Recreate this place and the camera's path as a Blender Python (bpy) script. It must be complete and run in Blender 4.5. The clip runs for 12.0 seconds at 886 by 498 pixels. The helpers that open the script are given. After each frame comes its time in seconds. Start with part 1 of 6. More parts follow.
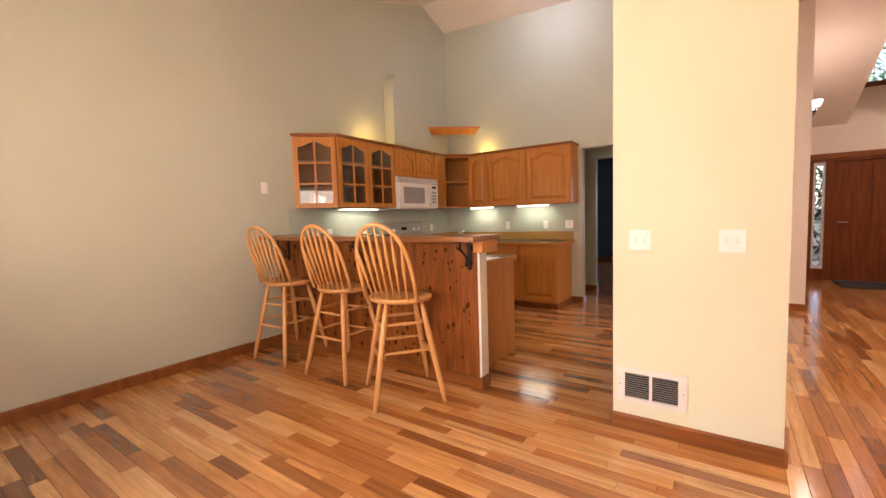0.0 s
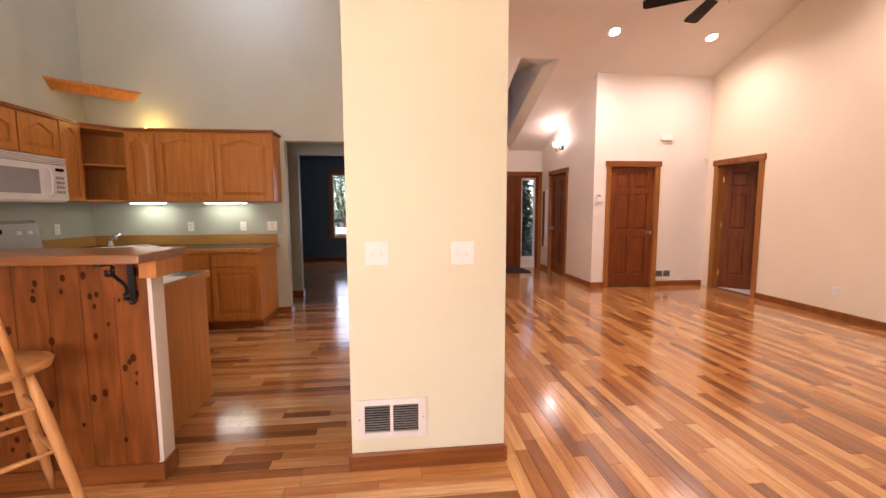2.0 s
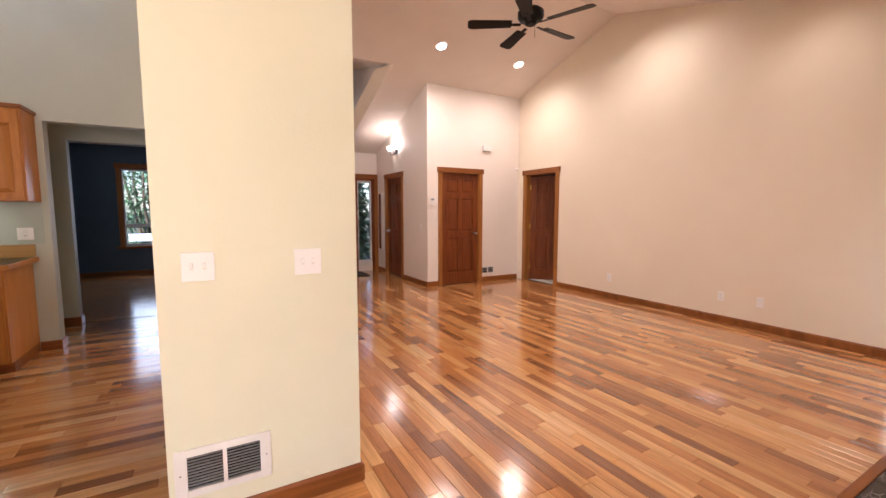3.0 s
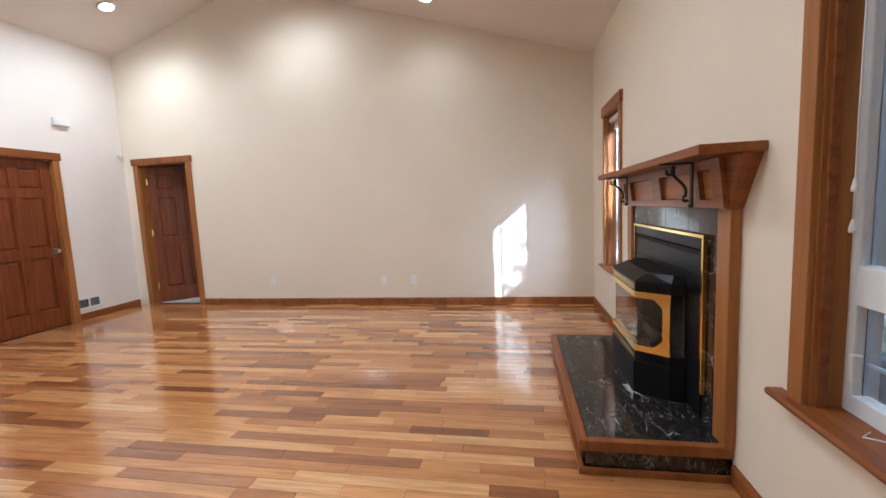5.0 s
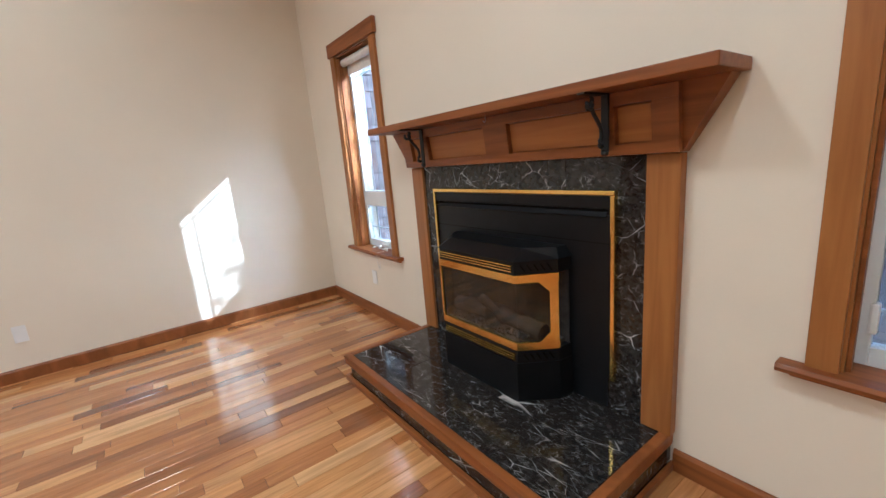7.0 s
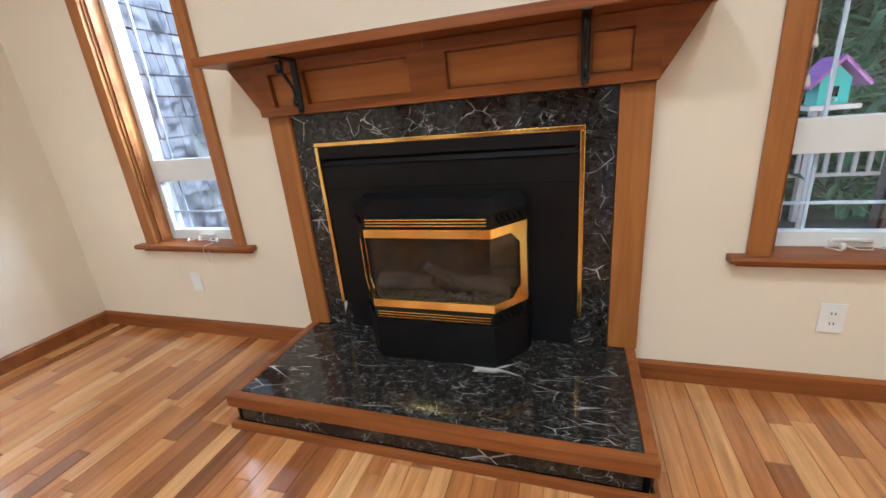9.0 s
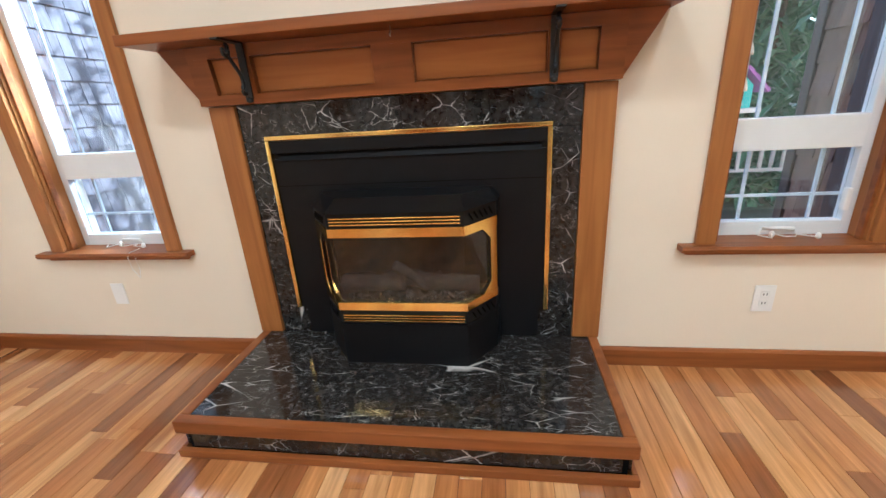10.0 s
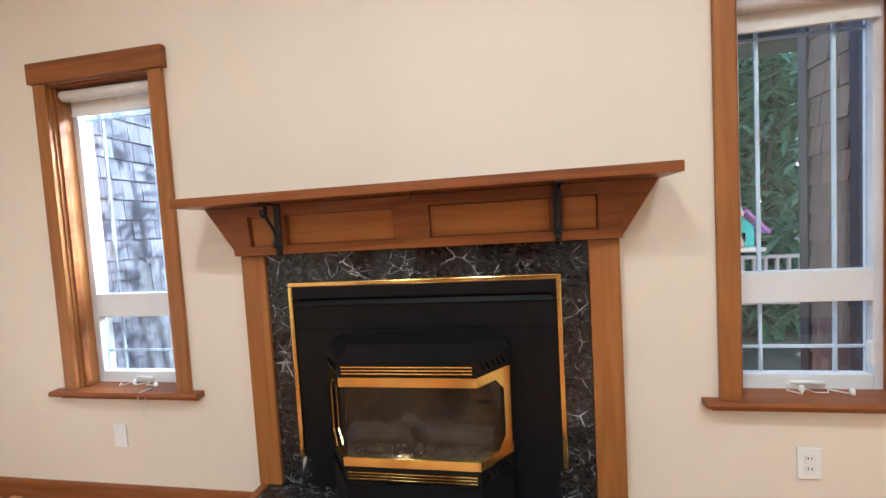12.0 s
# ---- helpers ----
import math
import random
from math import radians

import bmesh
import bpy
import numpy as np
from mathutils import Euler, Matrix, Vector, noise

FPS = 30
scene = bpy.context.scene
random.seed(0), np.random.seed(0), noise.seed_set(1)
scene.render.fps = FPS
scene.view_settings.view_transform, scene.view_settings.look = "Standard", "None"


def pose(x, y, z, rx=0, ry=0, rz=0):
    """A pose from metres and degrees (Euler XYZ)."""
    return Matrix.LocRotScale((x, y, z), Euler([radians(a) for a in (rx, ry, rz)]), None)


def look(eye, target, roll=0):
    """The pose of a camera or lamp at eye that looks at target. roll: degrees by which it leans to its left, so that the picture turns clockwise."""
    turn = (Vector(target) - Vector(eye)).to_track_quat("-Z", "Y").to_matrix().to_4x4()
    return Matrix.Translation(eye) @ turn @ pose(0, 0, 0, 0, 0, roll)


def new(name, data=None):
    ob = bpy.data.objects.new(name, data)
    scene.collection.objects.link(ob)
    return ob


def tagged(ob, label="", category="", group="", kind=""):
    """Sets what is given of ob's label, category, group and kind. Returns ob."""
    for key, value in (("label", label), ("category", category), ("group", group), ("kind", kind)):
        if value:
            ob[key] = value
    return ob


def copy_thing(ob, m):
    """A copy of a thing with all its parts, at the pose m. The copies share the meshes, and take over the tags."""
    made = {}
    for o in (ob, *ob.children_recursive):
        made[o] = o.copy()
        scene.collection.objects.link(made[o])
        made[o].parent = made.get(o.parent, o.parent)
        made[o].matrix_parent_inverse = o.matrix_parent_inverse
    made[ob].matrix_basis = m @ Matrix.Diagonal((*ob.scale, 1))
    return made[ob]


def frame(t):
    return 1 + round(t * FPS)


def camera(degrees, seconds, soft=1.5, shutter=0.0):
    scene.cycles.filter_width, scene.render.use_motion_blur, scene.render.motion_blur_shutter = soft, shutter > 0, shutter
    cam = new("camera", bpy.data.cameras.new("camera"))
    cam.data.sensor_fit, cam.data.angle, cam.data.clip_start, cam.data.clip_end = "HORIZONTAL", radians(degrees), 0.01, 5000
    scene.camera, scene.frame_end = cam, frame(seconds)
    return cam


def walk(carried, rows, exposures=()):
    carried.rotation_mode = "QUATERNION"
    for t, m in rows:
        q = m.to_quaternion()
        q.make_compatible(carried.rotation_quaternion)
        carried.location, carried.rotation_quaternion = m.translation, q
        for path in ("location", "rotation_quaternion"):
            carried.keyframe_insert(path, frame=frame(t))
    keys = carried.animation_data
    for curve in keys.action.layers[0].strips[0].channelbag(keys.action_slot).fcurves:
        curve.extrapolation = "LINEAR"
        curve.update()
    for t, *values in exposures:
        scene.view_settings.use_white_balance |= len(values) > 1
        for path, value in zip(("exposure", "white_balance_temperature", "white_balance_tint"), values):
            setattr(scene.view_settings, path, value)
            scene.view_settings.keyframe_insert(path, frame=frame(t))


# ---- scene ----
cam = camera(94.6, 12.0)
PATH = [
    (0, (0.443, 0.663, 1.291), (-0.696, 2.3, 1.138), -1.8),
    (0.5, (0.226, 0.799, 1.332), (-0.601, 2.613, 1.171), -2.0),
    (1, (0.145, 0.999, 1.342), (-0.335, 2.933, 1.17), -1.6),
    (1.5, (0.155, 1.097, 1.346), (0.014, 3.084, 1.159), -0.9),
    (2, (0.14, 1.168, 1.349), (0.363, 3.145, 1.153), -0.2),
    (2.5, (0.148, 1.213, 1.351), (0.754, 3.11, 1.158), 0.2),
    (3, (0.095, 1.301, 1.353), (1.075, 3.034, 1.168), 0.0),
    (3.5, (0.12, 1.477, 1.341), (1.459, 2.952, 1.166), -0.6),
    (3.7, (0.147, 1.57, 1.342), (1.624, 2.908, 1.169), -1.4),
    (5.3, (0.472, 2.269, 1.268), (2.456, 2.374, 1.042), -3.3),
    (5.5, (0.612, 2.340, 1.285), (2.596, 2.274, 1.046), -4.0),
    (6, (0.904, 2.503, 1.276), (2.833, 2.056, 0.997), -4.4),
    (6.5, (1.228, 2.644, 1.271), (3.020, 1.824, 0.930), -4.8),
    (7, (1.586, 2.707, 1.251), (3.159, 1.550, 0.818), -4.9),
    (8.8, (2.365, 2.911, 1.169), (3.043, 1.139, 0.536), -5.1),
    (9, (2.446, 2.913, 1.177), (3.055, 1.121, 0.531), -5.2),
    (9.5, (2.595, 2.906, 1.177), (2.999, 1.062, 0.515), -4.4),
    (10, (2.602, 2.902, 1.177), (2.889, 1.044, 0.493), -3.7),
    (10.5, (2.604, 2.911, 1.177), (2.811, 1.042, 0.497), -2.9),
    (11, (2.603, 2.912, 1.177), (2.793, 1.035, 0.514), -2.4),
    (11.5, (2.6, 2.912, 1.187), (2.795, 0.98, 0.708), -2.3),
    (12, (2.581, 2.915, 1.287), (2.926, 0.948, 1.178), -3.3),
]
walk(cam, [(t, look(eye, target, roll)) for t, eye, target, roll in PATH],
     exposures=[(0.0, 1.56, 6400, 25), (1.5, 1.46, 6000, 28), (2.5, 1.46, 5950, 24), (3.5, 1.28, 4950, 15), (5.5, 1.36, 4380, 1), (7.0, 1.42, 4380, 0), (9.0, 1.68, 4450, -2), (10.0, 1.88, 4400, -1), (12.0, 1.78, 4450, 0)])

# ---- world, sun, large lights ----
SUN_TO = Vector((0.60, 0.665, -0.53)).normalized()
world = bpy.data.worlds.new("world")
scene.world = world
world.use_nodes = True
wn = world.node_tree
sky = wn.nodes.new("ShaderNodeTexSky")
sky.sky_type, sky.sun_disc = "NISHITA", False
sky.sun_elevation, sky.sun_rotation = radians(30.6), math.atan2(-SUN_TO.x, -SUN_TO.y)
wn.nodes["Background"].inputs[1].default_value = 0.15
wn.links.new(sky.outputs[0], wn.nodes["Background"].inputs[0])


def lamp(kind, name, eye, target, power, colour, size=0.1, size_y=None, spot=None):
    data = bpy.data.lights.new(name, kind)
    data.energy, data.color = power, colour
    if kind == "AREA":
        data.size = size
        if size_y:
            data.shape, data.size_y = "RECTANGLE", size_y
    elif kind == "SUN":
        data.angle = radians(0.6)
    else:
        data.shadow_soft_size = size
    if spot:
        data.spot_size, data.spot_blend = radians(spot), 1.0
    ob = new(name, data)
    ob.matrix_world = look(eye, target)
    return ob


lamp("SUN", "sun", (0, 0, 20), Vector((0, 0, 20)) + SUN_TO, 5.0, (1.0, 0.95, 0.88))
DAY = (0.86, 0.93, 1.0)
# warm fill lamp added inside the unseen dining glass; daylight at the kitchen skylight
lamp("AREA", "fill_dining", (-1.25, 0.17, 1.45), (-1.5, 4, 3.0), 26, (1.0, 0.82, 0.60), 2.7, 1.1).data.spread = radians(145)
lamp("AREA", "sky_skylight", (-1.55, 5.4, 4.30), (-1.75, 6.4, 0.6), 18, (0.80, 0.88, 1.0), 0.55, 0.9)
# daylight lamp spanning the far window and its added width
lamp("AREA", "sky_far_room", (-0.5, 12.05, 1.45), (-0.5, 9, 1.0), 9, DAY, 1.9, 1.5)
# the last three cans are unseen, added to brighten floor and fireplace wall
CANS = [(3.22, 6.87, 68), (4.72, 6.89, 38), (4.70, 4.80, 34), (4.86, 3.06, 8), (3.10, 3.06, 46), (1.50, 3.06, 38), (1.50, 4.80, 42)]

# ---- materials ----


def mat(name, base, rough=0.5, metal=0.0, dark=None, scale=6.0, detail=4.0, bump=0.0, bump_scale=60.0, spec=0.5, stretch=(1, 1, 1), per="", spread=0.0, coat=0.0):
    m = bpy.data.materials.new(name)
    m.use_nodes = True
    nt = m.node_tree
    b = nt.nodes["Principled BSDF"]
    b.inputs["Roughness"].default_value, b.inputs["Metallic"].default_value = rough, metal
    b.inputs["Specular IOR Level"].default_value = spec
    b.inputs["Coat Weight"].default_value = coat
    b.inputs["Coat Roughness"].default_value = 0.12
    geo = nt.nodes.new("ShaderNodeNewGeometry")
    mp = nt.nodes.new("ShaderNodeMapping")
    mp.inputs["Scale"].default_value = stretch
    nt.links.new(geo.outputs["Position"], mp.inputs[0])
    rnd = None
    if per:
        info = nt.nodes.new("ShaderNodeObjectInfo") if per == "object" else geo
        rnd = info.outputs["Random"] if per == "object" else geo.outputs["Random Per Island"]
        off = nt.nodes.new("ShaderNodeMath")
        off.operation = "MULTIPLY"
        off.inputs[1].default_value = 37.0
        nt.links.new(rnd, off.inputs[0])
        nt.links.new(off.outputs[0], mp.inputs["Location"])
    big = nt.nodes.new("ShaderNodeTexNoise")
    big.inputs["Scale"].default_value, big.inputs["Detail"].default_value = scale, detail
    big.inputs["Distortion"].default_value = 0.6
    nt.links.new(mp.outputs[0], big.inputs["Vector"])
    ramp = nt.nodes.new("ShaderNodeValToRGB")
    ramp.color_ramp.elements[0].position, ramp.color_ramp.elements[1].position = 0.32, 0.68
    ramp.color_ramp.elements[0].color = (*(dark or [c * 0.9 for c in base]), 1)
    ramp.color_ramp.elements[1].color = (*base, 1)
    nt.links.new(big.outputs["Fac"], ramp.inputs[0])
    out = ramp.outputs[0]
    if rnd and spread:
        hsv = nt.nodes.new("ShaderNodeHueSaturation")
        rng = nt.nodes.new("ShaderNodeMapRange")
        rng.inputs["To Min"].default_value, rng.inputs["To Max"].default_value = 1 - spread, 1 + spread
        nt.links.new(rnd, rng.inputs[0])
        nt.links.new(rng.outputs[0], hsv.inputs["Value"])
        rng2 = nt.nodes.new("ShaderNodeMapRange")
        rng2.inputs["To Min"].default_value, rng2.inputs["To Max"].default_value = 0.494, 0.504
        frac = nt.nodes.new("ShaderNodeMath")
        frac.operation = "FRACT"
        nt.links.new(off.outputs[0], frac.inputs[0])
        nt.links.new(frac.outputs[0], rng2.inputs[0])
        nt.links.new(rng2.outputs[0], hsv.inputs["Hue"])
        nt.links.new(out, hsv.inputs["Color"])
        out = hsv.outputs[0]
    nt.links.new(out, b.inputs["Base Color"])
    if bump:
        fine = nt.nodes.new("ShaderNodeTexNoise")
        fine.inputs["Scale"].default_value, fine.inputs["Detail"].default_value = bump_scale, 3
        nt.links.new(mp.outputs[0], fine.inputs["Vector"])
        bp = nt.nodes.new("ShaderNodeBump")
        bp.inputs["Strength"].default_value, bp.inputs["Distance"].default_value = bump, 0.004
        nt.links.new(fine.outputs["Fac"], bp.inputs["Height"])
        nt.links.new(bp.outputs[0], b.inputs["Normal"])
    return m


def glow(name, colour, power):
    m = bpy.data.materials.new(name)
    m.use_nodes = True
    b = m.node_tree.nodes["Principled BSDF"]
    b.inputs["Base Color"].default_value = (*colour, 1)
    b.inputs["Emission Color"].default_value, b.inputs["Emission Strength"].default_value = (*colour, 1), power
    return m


def glass(name, rough=0.0, tint=(1, 1, 1)):
    m = bpy.data.materials.new(name)
    m.use_nodes = True
    b = m.node_tree.nodes["Principled BSDF"]
    b.inputs["Base Color"].default_value = (*tint, 1)
    b.inputs["Transmission Weight"].default_value, b.inputs["Roughness"].default_value = 1.0, rough
    b.inputs["IOR"].default_value = 1.45
    return m


def node_with(nt, kind, **values):
    """A new node with its named inputs set."""
    n = nt.nodes.new(kind)
    for key, v in values.items():
        n.inputs[key.replace("_", " ")].default_value = v
    return n


def marble(name):
    """Black-brown marble: cloudy ground, a web of thin broken grey veins and a few bold white ones; each tile cut from another place."""
    m = mat(name, (0.034, 0.030, 0.028), 0.09, dark=(0.005, 0.005, 0.005), scale=48, detail=8, spec=0.5, per="object")
    nt = m.node_tree
    b = nt.nodes["Principled BSDF"]
    base = b.inputs["Base Color"].links[0].from_socket
    mp = [n for n in nt.nodes if n.type == "MAPPING"][0]
    total = None
    for turn, stretch, scale, width, strength, lo, hi, wob in ((0.7, (1, 3.4, 1.8), 2.6, 0.036, 1.0, 0.56, 0.69, 0.07), (-0.6, (1, 3.6, 1.6), 4.6, 0.020, 0.8, 0.53, 0.66, 0.07), (0.9, (1, 3.6, 1.5), 8.0, 0.022, 0.6, 0.52, 0.66, 0.06), (-1.1, (1, 3.4, 1.3), 15.0, 0.03, 0.45, 0.51, 0.66, 0.06), (0.3, (1, 3.0, 2.2), 30.0, 0.05, 0.30, 0.50, 0.66, 0.05)):
        rot = nt.nodes.new("ShaderNodeMapping")
        rot.inputs["Rotation"].default_value = (turn * 0.6, turn * 0.8, turn)
        rot.inputs["Scale"].default_value = stretch
        nt.links.new(mp.outputs[0], rot.inputs[0])
        warp = node_with(nt, "ShaderNodeTexNoise", Scale=scale * 1.7, Detail=5.0)
        nt.links.new(mp.outputs[0], warp.inputs["Vector"])
        add = nt.nodes.new("ShaderNodeVectorMath")
        add.operation = "MULTIPLY_ADD"
        add.inputs[1].default_value = (wob, wob, wob)
        nt.links.new(warp.outputs["Color"], add.inputs[0])
        nt.links.new(rot.outputs[0], add.inputs[2])
        v = nt.nodes.new("ShaderNodeTexVoronoi")
        v.feature = "DISTANCE_TO_EDGE"
        v.inputs["Scale"].default_value = scale
        nt.links.new(add.outputs[0], v.inputs["Vector"])
        gate = node_with(nt, "ShaderNodeTexNoise", Scale=scale * 1.1, Detail=3.0)
        nt.links.new(mp.outputs[0], gate.inputs["Vector"])
        gr = node_with(nt, "ShaderNodeMapRange", From_Min=lo, From_Max=hi)
        nt.links.new(gate.outputs["Fac"], gr.inputs[0])
        wide = nt.nodes.new("ShaderNodeMath")
        wide.operation = "MULTIPLY"
        wide.inputs[1].default_value = width
        nt.links.new(gr.outputs[0], wide.inputs[0])
        r = node_with(nt, "ShaderNodeMapRange", To_Min=strength, To_Max=0.0)
        nt.links.new(v.outputs["Distance"], r.inputs[0])
        nt.links.new(wide.outputs[0], r.inputs["From Max"])
        mu = nt.nodes.new("ShaderNodeMath")
        mu.operation = "MULTIPLY"
        nt.links.new(r.outputs[0], mu.inputs[0])
        nt.links.new(gr.outputs[0], mu.inputs[1])
        if total is None:
            total = mu.outputs[0]
        else:
            mx = nt.nodes.new("ShaderNodeMath")
            mx.operation = "MAXIMUM"
            nt.links.new(total, mx.inputs[0])
            nt.links.new(mu.outputs[0], mx.inputs[1])
            total = mx.outputs[0]
    mix = nt.nodes.new("ShaderNodeMixRGB")
    mix.inputs[2].default_value = (0.72, 0.70, 0.67, 1)
    nt.links.new(total, mix.inputs[0])
    nt.links.new(base, mix.inputs[1])
    nt.links.new(mix.outputs[0], b.inputs["Base Color"])
    return m


def strip_floor(name, stretch, per):
    """Varnished mixed hardwood strips: each strip takes one of many tones, with streaks of grain and dark heartwood."""
    m = mat(name, (0.9, 0.9, 0.9), 0.16, dark=(0.62, 0.60, 0.57), scale=2.4, detail=6, bump=0.05, bump_scale=9, spec=0.35, coat=0.9, stretch=stretch, per=per)
    nt = m.node_tree
    b = nt.nodes["Principled BSDF"]
    grain = b.inputs["Base Color"].links[0].from_socket
    mp = [n for n in nt.nodes if n.type == "MAPPING"][0]
    if per == "object":
        rnd = [n for n in nt.nodes if n.type == "OBJECT_INFO"][0].outputs["Random"]
    else:
        rnd = [n for n in nt.nodes if n.type == "NEW_GEOMETRY"][0].outputs["Random Per Island"]
    tone = nt.nodes.new("ShaderNodeValToRGB")
    ramp = tone.color_ramp
    ramp.interpolation = "LINEAR"
    steps = [(0.0, (0.24, 0.086, 0.026)), (0.10, (0.34, 0.128, 0.037)), (0.28, (0.49, 0.200, 0.056)), (0.50, (0.60, 0.265, 0.078)), (0.72, (0.69, 0.335, 0.108)), (0.88, (0.76, 0.405, 0.148)), (1.0, (0.80, 0.470, 0.200))]
    ramp.elements[0].position, ramp.elements[0].color = steps[0][0], (*steps[0][1], 1)
    ramp.elements[1].position, ramp.elements[1].color = steps[-1][0], (*steps[-1][1], 1)
    for p, c in steps[1:-1]:
        ramp.elements.new(p).color = (*c, 1)
    nt.links.new(rnd, tone.inputs[0])
    mul = nt.nodes.new("ShaderNodeMixRGB")
    mul.blend_type = "MULTIPLY"
    mul.inputs[0].default_value = 1.0
    nt.links.new(tone.outputs[0], mul.inputs[1])
    nt.links.new(grain, mul.inputs[2])
    fine = node_with(nt, "ShaderNodeTexNoise", Scale=9.0, Detail=4.0)
    nt.links.new(mp.outputs[0], fine.inputs["Vector"])
    fr = node_with(nt, "ShaderNodeMapRange", From_Min=0.3, From_Max=0.7, To_Min=0.84, To_Max=1.06)
    nt.links.new(fine.outputs["Fac"], fr.inputs[0])
    mul2 = nt.nodes.new("ShaderNodeMixRGB")
    mul2.blend_type = "MULTIPLY"
    mul2.inputs[0].default_value = 1.0
    nt.links.new(mul.outputs[0], mul2.inputs[1])
    nt.links.new(fr.outputs[0], mul2.inputs[2])
    heart = node_with(nt, "ShaderNodeTexNoise", Scale=0.75, Detail=2.0)
    heart.inputs["Distortion"].default_value = 0.9
    nt.links.new(mp.outputs[0], heart.inputs["Vector"])
    hr = node_with(nt, "ShaderNodeMapRange", From_Min=0.60, From_Max=0.72, To_Max=0.62)
    nt.links.new(heart.outputs["Fac"], hr.inputs[0])
    mix = nt.nodes.new("ShaderNodeMixRGB")
    mix.inputs[2].default_value = (0.20, 0.070, 0.024, 1)
    nt.links.new(hr.outputs[0], mix.inputs[0])
    nt.links.new(mul2.outputs[0], mix.inputs[1])
    nt.links.new(mix.outputs[0], b.inputs["Base Color"])
    wear = node_with(nt, "ShaderNodeTexNoise", Scale=1.6, Detail=4.0)
    geo = [n for n in nt.nodes if n.type == "NEW_GEOMETRY"][0]
    nt.links.new(geo.outputs["Position"], wear.inputs["Vector"])
    wr = node_with(nt, "ShaderNodeMapRange", From_Min=0.35, From_Max=0.7, To_Min=0.13, To_Max=0.24)
    nt.links.new(wear.outputs["Fac"], wr.inputs[0])
    nt.links.new(wr.outputs[0], b.inputs["Roughness"])
    return m


CREAM = mat("cream_wall_paint", (0.80, 0.71, 0.575), 0.55, dark=(0.765, 0.675, 0.54), scale=1.2, bump=0.12, bump_scale=90, spec=0.3)
SAGE = mat("sage_wall_paint", (0.50, 0.515, 0.425), 0.55, dark=(0.47, 0.485, 0.40), scale=1.2, bump=0.12, bump_scale=90, spec=0.3)
PILLAR = mat("pale_yellow_paint", (0.71, 0.70, 0.53), 0.5, dark=(0.68, 0.67, 0.505), scale=1.5, bump=0.15, bump_scale=80, spec=0.35)
WHITE_WALL = mat("white_wall_paint", (0.80, 0.74, 0.68), 0.55, dark=(0.77, 0.71, 0.65), scale=1.2, bump=0.1, bump_scale=90, spec=0.3)
CEIL = mat("ceiling_paint", (0.80, 0.74, 0.68), 0.7, dark=(0.77, 0.71, 0.65), scale=2, bump=0.2, bump_scale=120, spec=0.2)
GREEN = mat("green_grey_splash_paint", (0.42, 0.46, 0.40), 0.5, scale=3, bump=0.1)
BLUE = mat("dark_blue_wall_paint", (0.07, 0.11, 0.165), 0.6, scale=2, bump=0.1)
CARPET = mat("pale_carpet", (0.62, 0.56, 0.50), 0.95, scale=40, bump=0.8, bump_scale=300)
GRAIN_Y, GRAIN_X, GRAIN_Z = (14, 0.9, 14), (0.9, 14, 14), (14, 14, 0.9)
PLANK_Y = strip_floor("floor_strips_along", GRAIN_Y, "object")
PLANK_YI = strip_floor("floor_strips_along_rest", GRAIN_Y, "island")
PLANK_XI = strip_floor("floor_strips_across_rest", GRAIN_X, "island")
SUBFLOOR = mat("floor_joint_dark", (0.09, 0.045, 0.022), 0.7)
TRIM = mat("stained_fir_trim", (0.27, 0.095, 0.022), 0.40, dark=(0.17, 0.055, 0.012), scale=2, stretch=(6, 6, 2), bump=0.05, bump_scale=30, coat=0.04, spec=0.28)
TRIM_X = mat("stained_fir_mantel", (0.28, 0.094, 0.019), 0.38, dark=(0.175, 0.054, 0.011), scale=2, stretch=GRAIN_X, bump=0.05, bump_scale=20, coat=0.04, spec=0.28)
TRIM_Z = mat("stained_fir_upright", (0.36, 0.148, 0.034), 0.38, dark=(0.26, 0.098, 0.021), scale=2, stretch=GRAIN_Z, bump=0.05, bump_scale=20, coat=0.04, spec=0.28)
TRIM_P = mat("stained_fir_panel", (0.40, 0.155, 0.030), 0.38, dark=(0.31, 0.11, 0.020), scale=2, stretch=GRAIN_X, bump=0.05, bump_scale=20, coat=0.04, spec=0.28)
DOOR = mat("dark_red_fir_door", (0.20, 0.052, 0.010), 0.42, dark=(0.12, 0.029, 0.005), scale=2, stretch=GRAIN_Z, bump=0.05, bump_scale=20, coat=0.04, spec=0.25)
CAB = mat("honey_oak_cabinet", (0.52, 0.212, 0.042), 0.38, dark=(0.41, 0.153, 0.027), scale=2.2, stretch=GRAIN_Z, bump=0.05, bump_scale=24, coat=0.04, spec=0.28)
# oak darkened in its colour for the shade behind the cabinet glass
CAB_SHADED = mat("shaded_cabinet_inside", (0.13, 0.055, 0.022), 0.5, scale=4)
PINE = mat("knotty_pine_panel", (0.28, 0.088, 0.015), 0.42, dark=(0.15, 0.043, 0.007), scale=2.4, stretch=(9, 9, 1.2), bump=0.06, bump_scale=24, coat=0.04, spec=0.25)
KNOT = mat("pine_knot", (0.07, 0.020, 0.006), 0.8, scale=30, spec=0.08)
BAR_TOP = mat("bar_top_wood", (0.27, 0.112, 0.035), 0.28, dark=(0.19, 0.075, 0.022), scale=2, stretch=GRAIN_X, coat=0.3)
STOOL = mat("blond_beech", (0.60, 0.315, 0.110), 0.36, dark=(0.50, 0.245, 0.080), scale=3, stretch=GRAIN_Z, bump=0.04, bump_scale=24, coat=0.2)
